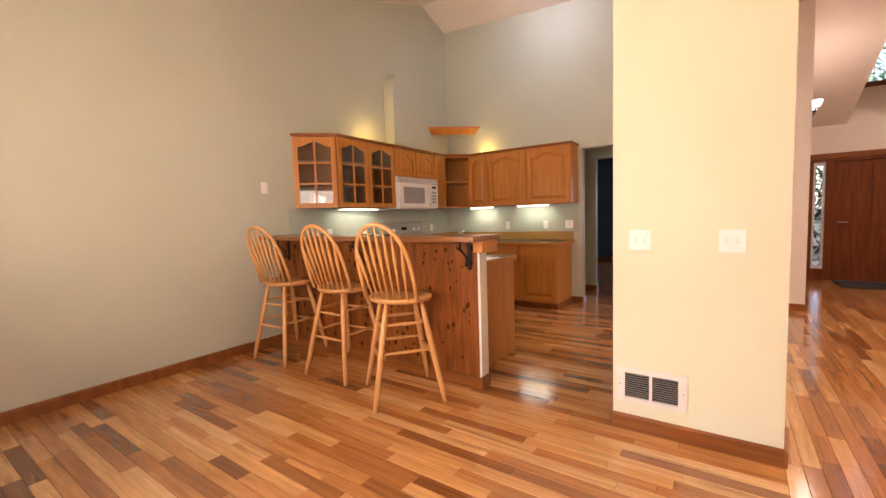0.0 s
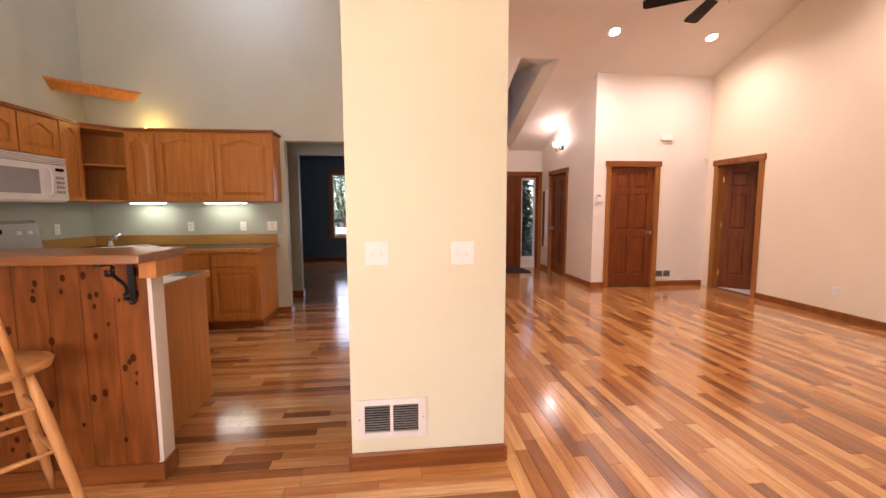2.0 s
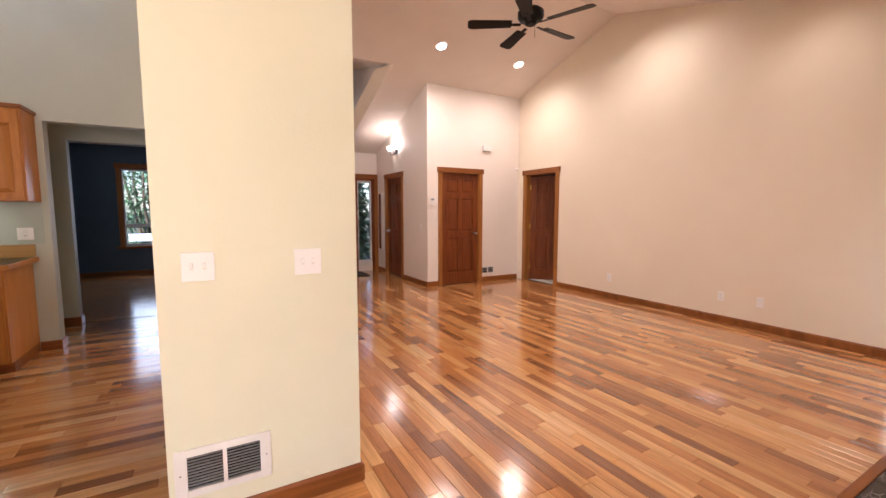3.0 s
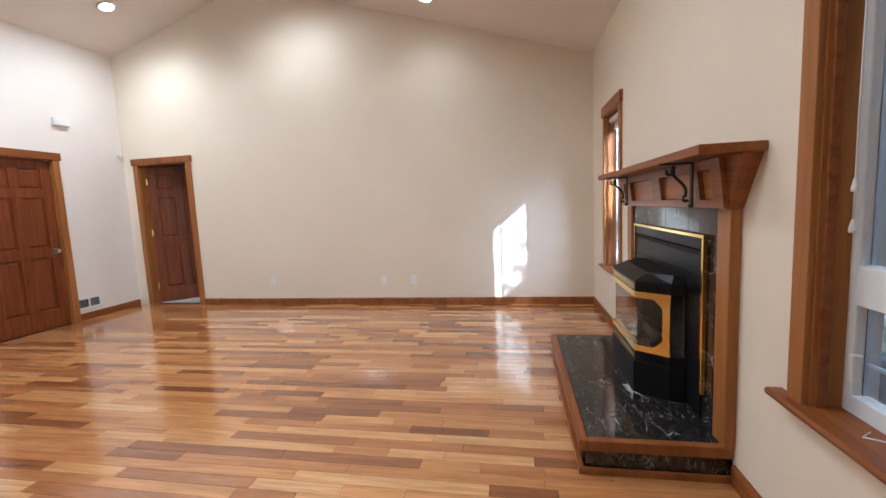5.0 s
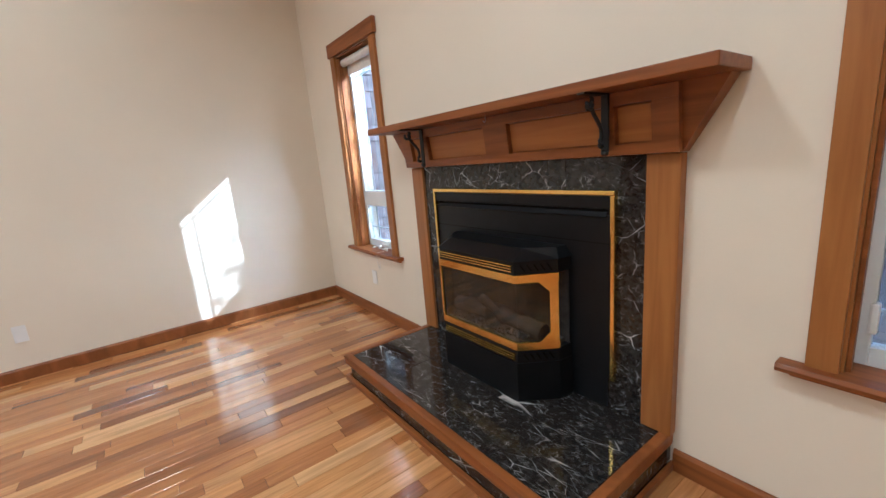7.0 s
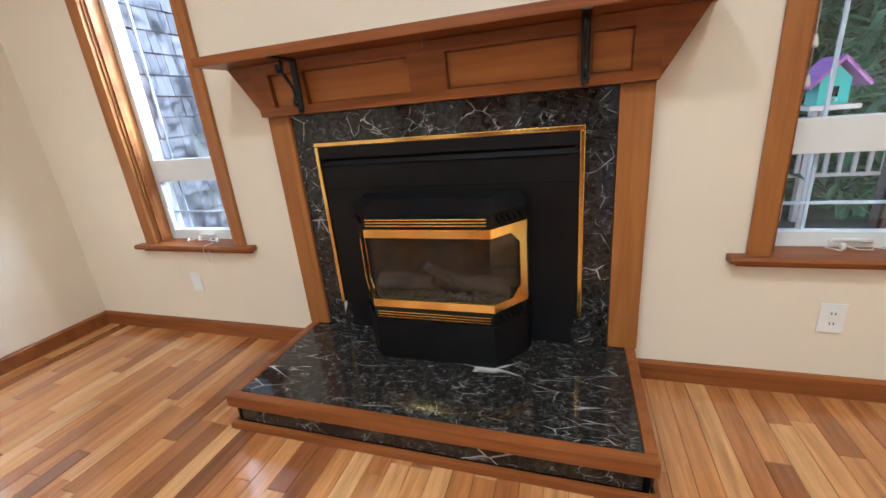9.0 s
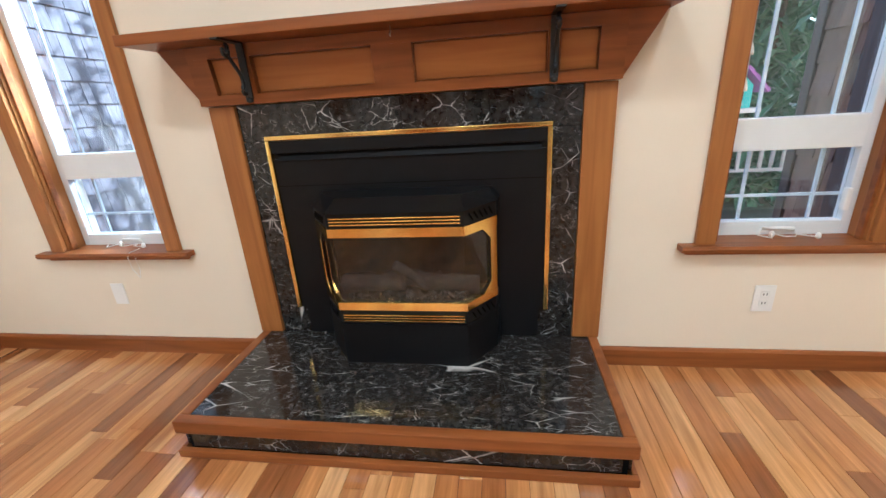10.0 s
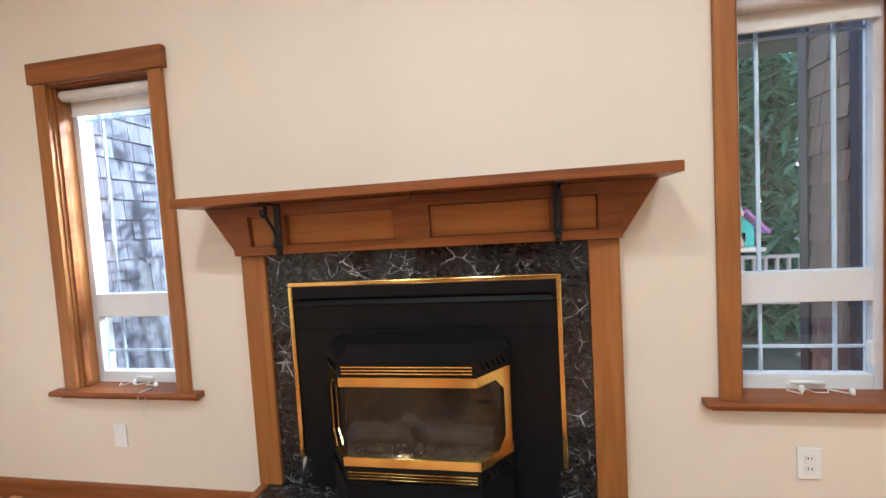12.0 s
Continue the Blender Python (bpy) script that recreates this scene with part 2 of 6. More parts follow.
COUNTER = mat("dark_green_counter", (0.045, 0.050, 0.035), 0.25, dark=(0.025, 0.028, 0.02), scale=60)
SPLASH = mat("yellow_wood_splash", (0.40, 0.22, 0.05), 0.4, dark=(0.33, 0.17, 0.04), scale=3, stretch=GRAIN_X)
WHITE = mat("white_enamel", (0.78, 0.76, 0.72), 0.3, scale=4)
VINYL = mat("white_vinyl_frame", (0.78, 0.79, 0.80), 0.38, scale=4)
# window bars greyed in colour for how they look against the light
MUNTIN_BACKLIT = mat("backlit_grey_muntin", (0.46, 0.50, 0.56), 0.4, scale=4)
PLASTIC = mat("white_plastic", (0.86, 0.84, 0.81), 0.35, scale=4)
GREY = mat("grey_plastic", (0.30, 0.30, 0.30), 0.4)
SILVER = mat("silver_enamel", (0.36, 0.36, 0.36), 0.32, scale=5, spec=0.5)
DARK = mat("dark_gap", (0.004, 0.004, 0.004), 0.8, spec=0.1)
BLACK = mat("black_stove_paint", (0.0065, 0.0068, 0.0075), 0.42, dark=(0.0045, 0.0047, 0.0055), scale=8, spec=0.22, bump=0.05, bump_scale=200)
IRON = mat("black_wrought_iron", (0.006, 0.006, 0.006), 0.55, scale=20, bump=0.2, bump_scale=120)
BRASS = mat("polished_brass", (0.90, 0.69, 0.22), 0.14, 1.0, dark=(0.80, 0.53, 0.11), scale=5)
STEEL = mat("brushed_steel", (0.60, 0.60, 0.60), 0.3, 1.0)
MARBLE = marble("black_marble")
GLASS = glass("window_glass")
SMOKE = glass("stove_glass", 0.03, (0.62, 0.58, 0.54))
MIRROR = mat("mirror_silver", (0.85, 0.85, 0.85), 0.02, 1.0)
LOG = mat("charred_log", (0.045, 0.034, 0.028), 0.9, dark=(0.014, 0.012, 0.010), scale=20, bump=0.6, bump_scale=50)
FANBLACK = mat("black_fan_paint", (0.005, 0.005, 0.005), 0.5, scale=10, spec=0.2)
BULB = glow("lamp_glow_warm", (1.0, 0.80, 0.55), 9)
BULB_W = glow("lamp_glow_white", (1.0, 0.93, 0.84), 9)
TUBE = glow("under_cabinet_glow", (0.93, 1.0, 0.80), 3)
SHADE_GLASS = glow("sconce_glass_glow", (1.0, 0.88, 0.70), 2.5)
BLIND = mat("white_roller_shade", (0.76, 0.73, 0.68), 0.7, scale=30)
SHAKE = mat("weathered_cedar_shake", (0.21, 0.185, 0.195), 0.85, dark=(0.11, 0.095, 0.10), scale=3, stretch=GRAIN_Z, bump=0.5, bump_scale=20, per="island", spread=0.3)
SHAKE_B = mat("brown_cedar_shake", (0.20, 0.12, 0.085), 0.85, dark=(0.13, 0.075, 0.05), scale=3, stretch=GRAIN_Z, bump=0.5, bump_scale=20, per="island", spread=0.25)
BROWN_BOARD = mat("dark_brown_board", (0.075, 0.045, 0.035), 0.6, dark=(0.05, 0.03, 0.024), scale=3, stretch=GRAIN_Z, bump=0.2, bump_scale=20)
LEAF = mat("bamboo_leaf", (0.13, 0.24, 0.12), 0.28, dark=(0.09, 0.17, 0.085), scale=8, per="island", spread=0.4)
BARK = mat("tree_bark", (0.13, 0.09, 0.06), 0.9, scale=10, bump=0.6)
GROUND = mat("garden_soil", (0.12, 0.10, 0.06), 0.95, dark=(0.07, 0.08, 0.04), scale=1.5, bump=0.5, bump_scale=20)
DECK = mat("grey_deck_boards", (0.26, 0.22, 0.20), 0.8, scale=3, stretch=GRAIN_X, bump=0.3)
ROOF = mat("asphalt_shingle_roof", (0.06, 0.055, 0.05), 0.9, scale=20, bump=0.5)
PINK = mat("purple_roof_paint", (0.40, 0.13, 0.38), 0.6, scale=12)
TEAL = mat("teal_paint", (0.10, 0.45, 0.38), 0.5)
WOOD_RAIL = mat("pale_rail_paint", (0.60, 0.50, 0.44), 0.6, scale=6)

# ---- mesh helpers ----
ORIGIN = {}


def box(bm, x0, x1, y0, y1, z0, z1, bevel=0.0):
    m = Matrix.Translation(((x0 + x1) / 2, (y0 + y1) / 2, (z0 + z1) / 2)) @ Matrix.Diagonal((abs(x1 - x0), abs(y1 - y0), abs(z1 - z0), 1))
    r = bmesh.ops.create_cube(bm, size=1, matrix=m)
    if bevel:
        edges = {e for v in r["verts"] for e in v.link_edges}
        bmesh.ops.bevel(bm, geom=list(edges), offset=bevel, segments=2, affect="EDGES", profile=0.6)
    return bm


def prism(bm, pts, axis, a, b):
    """A polygon of 2D points drawn out along axis from a to b."""
    def at(p, c):
        return {"x": (c, p[0], p[1]), "y": (p[0], c, p[1]), "z": (p[0], p[1], c)}[axis]
    lo, hi = [bm.verts.new(at(p, a)) for p in pts], [bm.verts.new(at(p, b)) for p in pts]
    faces = [bm.faces.new(lo), bm.faces.new(hi[::-1])]
    n = len(pts)
    for i in range(n):
        faces.append(bm.faces.new((lo[i], hi[i], hi[(i + 1) % n], lo[(i + 1) % n])))
    bmesh.ops.recalc_face_normals(bm, faces=faces)
    return bm


def rod(bm, p0, p1, r0, r1=None, seg=10):
    p0, p1 = Vector(p0), Vector(p1)
    r1 = r0 if r1 is None else r1
    q = (p1 - p0).to_track_quat("Z", "Y").to_matrix()
    rings = []
    for p, r in ((p0, r0), (p1, r1)):
        rings.append([bm.verts.new(p + q @ Vector((r * math.cos(2 * math.pi * i / seg), r * math.sin(2 * math.pi * i / seg), 0))) for i in range(seg)])
    for i in range(seg):
        f = bm.faces.new((rings[0][i], rings[0][(i + 1) % seg], rings[1][(i + 1) % seg], rings[1][i]))
        f.smooth = seg > 6
    bm.faces.new(rings[0][::-1])
    bm.faces.new(rings[1])
    return bm


def tube(bm, pts, radii, seg=8):
    """A smooth tube along points, with a radius for each or one for all."""
    pts = [Vector(p) for p in pts]
    if not hasattr(radii, "__len__"):
        radii = [radii] * len(pts)
    rings = []
    for i, p in enumerate(pts):
        d = (pts[min(i + 1, len(pts) - 1)] - pts[max(i - 1, 0)]).normalized()
        q = d.to_track_quat("Z", "Y").to_matrix()
        rings.append([bm.verts.new(p + q @ Vector((radii[i] * math.cos(2 * math.pi * k / seg), radii[i] * math.sin(2 * math.pi * k / seg), 0))) for k in range(seg)])
    for a, b in zip(rings, rings[1:]):
        for k in range(seg):
            bm.faces.new((a[k], a[(k + 1) % seg], b[(k + 1) % seg], b[k])).smooth = True
    bm.faces.new(rings[0][::-1])
    bm.faces.new(rings[-1])
    return bm


def turned(bm, centre, profile, seg=24):
    """A body of revolution about z: profile of (radius, height)."""
    c = Vector(centre)
    rings = [[bm.verts.new(c + Vector((r * math.cos(2 * math.pi * k / seg), r * math.sin(2 * math.pi * k / seg), z))) for k in range(seg)] for r, z in profile]
    for a, b in zip(rings, rings[1:]):
        for k in range(seg):
            bm.faces.new((a[k], a[(k + 1) % seg], b[(k + 1) % seg], b[k])).smooth = True
    bm.faces.new(rings[0][::-1])
    bm.faces.new(rings[-1])
    return bm


def B():
    return bmesh.new()


def mesh_of(name, bm, material):
    me = bpy.data.meshes.new(name)
    bm.to_mesh(me)
    bm.free()
    for m in (material if isinstance(material, (list, tuple)) else [material]):
        me.materials.append(m)
    return me


def thing(name, at, label, category, group="", kind=""):
    ob = tagged(new(name), label, category, group, kind)
    ob.location = at
    ob.empty_display_size = 0.1
    ORIGIN[ob] = Vector(at)
    return ob


def part(name, bm, material, parent, label=""):
    o = ORIGIN[parent]
    bmesh.ops.translate(bm, verts=bm.verts, vec=-o)
    ob = new(name, mesh_of(name, bm, material))
    ob.parent = parent
    ORIGIN[ob] = o
    return tagged(ob, label)


def solid(name, bm, material, label="", category="", group="", kind="", base=None):
    """A thing or piece of the setting that is one mesh."""
    at = Vector(base or (0, 0, 0))
    bmesh.ops.translate(bm, verts=bm.verts, vec=-at)
    ob = new(name, mesh_of(name, bm, material))
    ob.location = at
    ORIGIN[ob] = at
    return tagged(ob, label, category, group, kind)


def wall(name, along, a0, a1, b0, b1, z0, z1, openings, material, label, top=None):
    """A wall along x or y from a0 to a1, b0 to b1 thick, with openings (a, a, z, z) through it. top: height as a function of y for gables."""
    bm = B()

    def put(p, q, lo, hi):
        if q - p > 1e-4 and hi - lo > 1e-4:
            box(bm, *((p, q, b0, b1) if along == "x" else (b0, b1, p, q)), lo, hi)
    cuts = sorted({a0, a1, *[v for o in openings for v in o[:2]]})
    for p, q in zip(cuts, cuts[1:]):
        zs = [z0]
        for o in sorted(openings, key=lambda o: o[2]):
            if o[0] <= p + 1e-6 and o[1] >= q - 1e-6:
                zs += [o[2], o[3]]
        zs.append(z1)
        for lo, hi in zip(zs[::2], zs[1::2]):
            put(p, q, lo, hi)
    if top:
        prism(bm, [(a0, z1), (a1, z1)] + [(y, top(y)) for y in (a1, *[r for r in (RIDGE_Y,) if a0 < r < a1], a0)], "x", b0, b1)
    return solid(name, bm, material, label, "wall", kind="structure")


# ---- setting ----
RIDGE_Y, RIDGE_Z = 5.55, 4.25
KR_Y, KR_Z = 5.96, 4.58


def roof(y):
    """Ceiling height over the living room and hall."""
    if y > 7.72:
        return 3.54 - 0.365 * (y - 7.72)
    if y > RIDGE_Y:
        return RIDGE_Z - (RIDGE_Z - 3.54) * (y - RIDGE_Y) / (7.72 - RIDGE_Y)
    return max(2.91, RIDGE_Z - 0.308 * (RIDGE_Y - y))


def kroof(y):
    """Ceiling height over the kitchen's far wall."""
    if y > KR_Y:
        return KR_Z - 0.34 * (y - KR_Y)
    return max(2.95, KR_Z - 0.35 * (KR_Y - y))


XE, YS, YN = 5.45, 1.24, 7.72
CX = 2.985
wall("wall_east", "y", 1.04, 7.84, XE, XE + 0.12, 0, 2.9, [(6.69, 7.48, 0, 2.04)], CREAM, "tall cream painted gable wall of the living room", top=lambda y: roof(y) + 0.06)
wall("wall_south", "x", 0.68, 5.57, 1.04, YS, 0, 3.0, [(4.19, 4.77, 0.575, 2.08), (1.225, 1.775, 0.575, 2.08)], CREAM, "cream painted wall behind the fireplace with two windows")
wall("wall_north", "x", 3.41, 5.45, YN, YN + 0.12, 0, 3.62, [(3.70, 4.50, 0, 2.04)], WHITE_WALL, "white painted wall with a panel door")
wall("wall_hall_east", "y", 7.84, 10.2, 3.41, 3.53, 0, 3.6, [(8.83, 9.63, 0, 2.04)], WHITE_WALL, "white painted entry hall wall")
wall("wall_front", "x", 1.25, 3.41, 10.2, 10.36, 0, 4.5, [(1.58, 3.34, 0, 2.08), (2.08, 2.60, 3.18, 4.15)], WHITE_WALL, "white painted entry wall with the front door")
wall("wall_hall_west", "y", 7.25, 10.2, 1.13, 1.25, 0, 4.2, [], WHITE_WALL, "white painted entry hall wall")
wall("wall_kitchen_east", "x", -0.42, 1.13, 7.25, 7.37, 0, 4.2, [], WHITE_WALL, "white painted wall beside the kitchen passage")
wall("wall_passage", "y", 6.72, 7.25, -0.42, -0.30, 0, 4.4, [], WHITE_WALL, "short white wall beside the passage")
wall("wall_kitchen_north", "x", -3.51, -0.30, 6.58, 6.72, 0, 4.5, [(-1.25, -0.42, 0, 2.20)], SAGE, "tall sage grey kitchen wall with a passage opening")
wall("wall_passage_west", "y", 6.72, 7.64, -1.75, -1.63, 0, 2.5, [], SAGE, "passage wall")
wall("wall_inner", "x", -3.6, 1.13, 7.64, 7.76, 0, 2.7, [(-1.33, -0.50, 0, 2.17)], SAGE, "grey passage wall with an open doorway")
wall("wall_kitchen_west", "y", 0.03, 6.72, -3.63, -3.51, 0, 2.9, [], SAGE, "tall sage grey gable wall of the dining area and kitchen", top=None)
bm = B()
prism(bm, [(0.03, 2.9), (6.72, 2.9), (6.72, kroof(6.72) + 0.06), (KR_Y, KR_Z + 0.06), (1.3, 3.0), (0.03, 3.0)], "x", -3.63, -3.51)
solid("wall_gable_west", bm, SAGE, "sage grey gable above the kitchen", "wall", kind="structure")
wall("wall_dining_east", "y", 0.15, 1.04, 0.68, 0.80, 0, 3.05, [], CREAM, "cream dining wall")
wall("wall_dining_south", "x", -3.51, 0.80, 0.03, 0.15, 0, 3.05, [(-2.65, 0.15, 0.05, 2.05)], CREAM, "cream dining wall with a wide glass door opening")
wall("wall_pillar", "y", 3.21, 4.40, -0.106, 0.696, 0, 3.4, [], PILLAR, "pale yellow full-height wall block between kitchen and living room", top=lambda y: roof(y) + 0.06)
# rooms behind the doorways
# opening stretched to the right, unseen, to let more light in
wall("wall_blue_north", "x", -3.6, 1.13, 12.1, 12.22, 0, 2.7, [(-1.52, 0.50, 0.60, 2.24)], BLUE, "dark blue wall of the far room with a window")
wall("wall_blue_west", "y", 7.76, 12.1, -3.6, -3.48, 0, 2.7, [], BLUE, "dark blue wall of the far room")
wall("wall_blue_east", "y", 7.76, 12.1, 1.0, 1.12, 0, 2.7, [], BLUE, "dark blue wall of the far room")
wall("wall_bedroom_east", "y", 5.4, 9.2, 8.2, 8.3, 0, 2.6, [], CREAM, "plain bedroom wall")
wall("wall_bedroom_south", "x", 5.57, 8.3, 5.3, 5.4, 0, 2.6, [], CREAM, "plain bedroom wall")
wall("wall_bedroom_north", "x", 5.57, 8.3, 9.2, 9.3, 0, 2.6, [], CREAM, "plain bedroom wall")
wall("wall_closet", "x", 3.53, 5.57, 8.4, 8.5, 0, 2.6, [], CREAM, "plain closet wall")
solid("ceiling_bedroom", box(B(), 5.57, 8.3, 5.3, 9.3, 2.6, 2.7), CEIL, "flat bedroom ceiling", "ceiling", kind="structure")
solid("ceiling_blue_room", box(B(), -3.6, 1.12, 7.76, 12.22, 2.7, 2.8), CEIL, "flat ceiling of the far room", "ceiling", kind="structure")
solid("ceiling_passage", box(B(), -1.75, -0.42, 6.72, 7.64, 2.5, 2.58), CEIL, "low passage ceiling", "ceiling", kind="structure")

# vaulted ceiling: kitchen profile fading into the living profile, a light well cut out of the hall slope
bm = B()


def strip(xa, xb, fa, fb, ys, t=0.1):
    for y0, y1 in zip(ys, ys[1:]):
        c = [(xa, y0, fa(y0)), (xb, y0, fb(y0)), (xb, y1, fb(y1)), (xa, y1, fa(y1))]
        lo, hi = [bm.verts.new(p) for p in c], [bm.verts.new((p[0], p[1], p[2] + t)) for p in c]
        bm.faces.new(lo[::-1])
        bm.faces.new(hi)
        for i in range(4):
            bm.faces.new((lo[i], lo[(i + 1) % 4], hi[(i + 1) % 4], hi[i]))


south_y, mid = [-0.3, 1.2, 3.3, 4.4], [4.4, 5.55, 5.96, 6.75]
strip(-3.63, 0.3, kroof, roof, south_y + mid[1:2])
# kitchen ridge with the skylight opening at x -1.9..-1.2, y 4.9..5.8
strip(-3.63, 0.3, kroof, lambda y: max(roof(y), kroof(y) - 0.25) if y > 5.55 else roof(y), [5.55, 5.96, 6.75])
strip(0.3, 0.95, roof, roof, [-0.3, 1.2])
strip(0.3, 5.57, roof, roof, [1.0, 1.21, 5.55, 7.45])
strip(-0.45, 0.3, lambda y: kroof(y) - 0.1, lambda y: roof(y) + 0.05, [6.75, 7.45])
strip(2.69, 5.57, roof, roof, [7.45, 7.72, 10.36])
strip(0.3, 2.02, roof, roof, [7.45, 7.72, 10.36])
solid("ceiling", bm, CEIL, "vaulted painted ceiling with a light well over the hall", "ceiling", kind="structure")
# light well: cheeks and its own sloping ceiling
bm = B()
for x0, x1 in ((2.66, 2.72), (1.99, 2.05)):
    prism(bm, [(7.45, roof(7.45) - 0.004), (10.2, roof(10.2) - 0.004), (10.2, 4.36), (7.45, roof(7.45) + 0.1)], "x", x0, x1)
prism(bm, [(7.40, roof(7.45) + 0.02), (10.36, 4.32), (10.36, 4.42), (7.40, roof(7.45) + 0.12)], "x", 1.99, 2.72)
solid("ceiling_light_well", bm, CEIL, "painted light well rising to the high window", "ceiling", kind="structure")
bm = B()
rings = []
for y, up in ((7.46, 0.01), (7.90, 0.20), (10.19, 0.22)):
    r = roof(y)
    rings.append([bm.verts.new(p) for p in ((2.659, y, r - 0.003), (2.659, y, r + up), (2.658 - 0.55 * up, y, r + up))])
for p, q in zip(rings, rings[1:]):
    for k in range(3):
        bm.faces.new((p[k], p[(k + 1) % 3], q[(k + 1) % 3], q[k]))
bm.faces.new(rings[0][::-1])
bm.faces.new(rings[-1])
bmesh.ops.recalc_face_normals(bm, faces=bm.faces)
solid("trim_light_well", bm, CREAM, "cream painted splay along the light well edge", "trim", kind="structure")


def window_unit(name, x0, x1, y, z0, z1, rail, inside, label, sill_y, prairie=0.10):
    """A white vinyl window in a wall along x: a fixed pane over a small hinged sash, fir casing, sill and apron on the room's side."""
    w = thing(name, ((x0 + x1) / 2, y, z0), label, "window", kind="structure")
    s = 1 if inside > y else -1
    fy0, fy1 = y - 0.02, y + 0.03
    bm = B()
    f = 0.045
    box(bm, x0, x0 + f, fy0, fy1, z0, z1, 0.004)
    box(bm, x1 - f, x1, fy0, fy1, z0, z1, 0.004)
    box(bm, x0 + f, x1 - f, fy0, fy1, z1 - f, z1, 0.004)
    box(bm, x0 + f, x1 - f, fy0, fy1, z0, z0 + 0.06, 0.004)
    if rail:
        box(bm, x0 + f, x1 - f, fy0, fy1 + 0.006, rail[0], rail[1], 0.004)
    part("window_frame", bm, VINYL, w, "white vinyl frame")
    spans = [(z0 + 0.06, rail[0]), (rail[1], z1 - f)] if rail else [(z0 + 0.06, z1 - f)]
    for lo, hi in spans:
        p = part("pane", box(B(), x0 + f, x1 - f, y - 0.004, y + 0.002, lo, hi), GLASS, w)
        p.visible_shadow = False
        if prairie:
            for mx in (x0 + f + prairie, x1 - f - prairie):
                part("muntin", box(B(), mx - 0.0055, mx + 0.0055, y - 0.016, y - 0.006, lo, hi), MUNTIN_BACKLIT, w)
            for mz in ((lo + prairie,) if hi - lo < 0.5 else (hi - prairie,)):
                part("muntin", box(B(), x0 + f, x1 - f, y - 0.018, y - 0.008, mz - 0.0055, mz + 0.0055), MUNTIN_BACKLIT, w)
    yi = inside
    for x in (x0, x1):
        a, b = (x, x + 0.012) if x == x0 else (x - 0.012, x)
        part("jamb", box(B(), a, b, min(fy1, yi), max(fy1, yi), z0, z1), TRIM_Z, w)
    for a, b in ((x0 + 0.012, x0 + 0.024), (x1 - 0.024, x1 - 0.012)):
        lo, hi = sorted((yi - s * 0.012, yi - s * 0.040))
        part("jamb_stop", box(B(), a, b, lo, hi, z0 + 0.004, z1 - 0.012, 0.003), TRIM_X, w)
    part("head_jamb", box(B(), x0, x1, min(fy1, yi), max(fy1, yi), z1 - 0.012, z1), TRIM_X, w)
    for x in (x0 - 0.068, x1 - 0.004):
        part("casing", box(B(), x, x + 0.072, yi, yi + s * 0.02, z0 - 0.004, z1, 0.003), TRIM_Z, w)
    part("head_casing", box(B(), x0 - 0.088, x1 + 0.088, yi, yi + s * 0.03, z1 + 0.002, z1 + 0.10, 0.004), TRIM_X, w)
    bm = B()
    prism(bm, [(fy1, z0 + 0.004), (yi + s * sill_y, z0 + 0.004), (yi + s * (sill_y + 0.006), z0 - 0.008), (yi + s * sill_y, z0 - 0.022), (fy1, z0 - 0.022)], "x", x0, x1)
    prism(bm, [(yi + s * 0.001, z0 + 0.0035), (yi + s * sill_y, z0 + 0.0035), (yi + s * (sill_y + 0.006), z0 - 0.008), (yi + s * sill_y, z0 - 0.0215), (yi + s * 0.001, z0 - 0.0215)], "x", x0 - 0.128, x1 + 0.128)
    part("window_sill", bm, TRIM_X, w, "stained fir sill")
    part("apron", box(B(), x0 - 0.10, x1 + 0.10, yi, yi + s * 0.018, z0 - 0.042, z0 - 0.023, 0.003), TRIM_X, w)
    return w


def window_fittings(w, x0, x1, z0, z1):
    """Roller shade, crank, latch and cord."""
    bm = B()
    rod(bm, (x0 + 0.02, 1.19, z1 - 0.045), (x1 - 0.02, 1.19, z1 - 0.045), 0.028, seg=16)
    box(bm, x0 + 0.03, x1 - 0.03, 1.160, 1.164, z1 - 0.125, z1 - 0.03)
    box(bm, x0 + 0.03, x1 - 0.03, 1.155, 1.170, z1 - 0.137, z1 - 0.125, 0.003)
    part("roller_shade", bm, BLIND, w, "white rolled-up shade")
    xc = (x0 + x1) / 2
    bm = B()
    box(bm, xc - 0.06, xc + 0.06, 1.13, 1.155, z0 + 0.012, z0 + 0.030, 0.005)
    tube(bm, [(xc + 0.05, 1.15, z0 + 0.03), (xc + 0.0, 1.165, z0 + 0.036), (xc - 0.06, 1.16, z0 + 0.03)], [0.006, 0.007, 0.009])
    part("crank_handle", bm, PLASTIC, w, "white crank handle")
    for x in (x0 + 0.045, x1 - 0.045):
        part("sash_latch", box(B(), x - 0.010, x + 0.010, 1.13, 1.158, z0 + 0.10, z0 + 0.19, 0.006), PLASTIC, w)
    c = [(xc - 0.12 + 0.03 * i, 1.21 + 0.03 * math.sin(2.3 * i), z0 + 0.012 + 0.01 * abs(math.sin(i * 1.7))) for i in range(8)]
    part("blind_cord", tube(B(), c, 0.0022, 6), PLASTIC, w)
    for i in (0, 5):
        part("cord_knob", turned(B(), (c[i][0], c[i][1], z0 + 0.004), [(0.004, 0), (0.010, 0.006), (0.008, 0.022), (0.003, 0.026)], 10), PLASTIC, w)


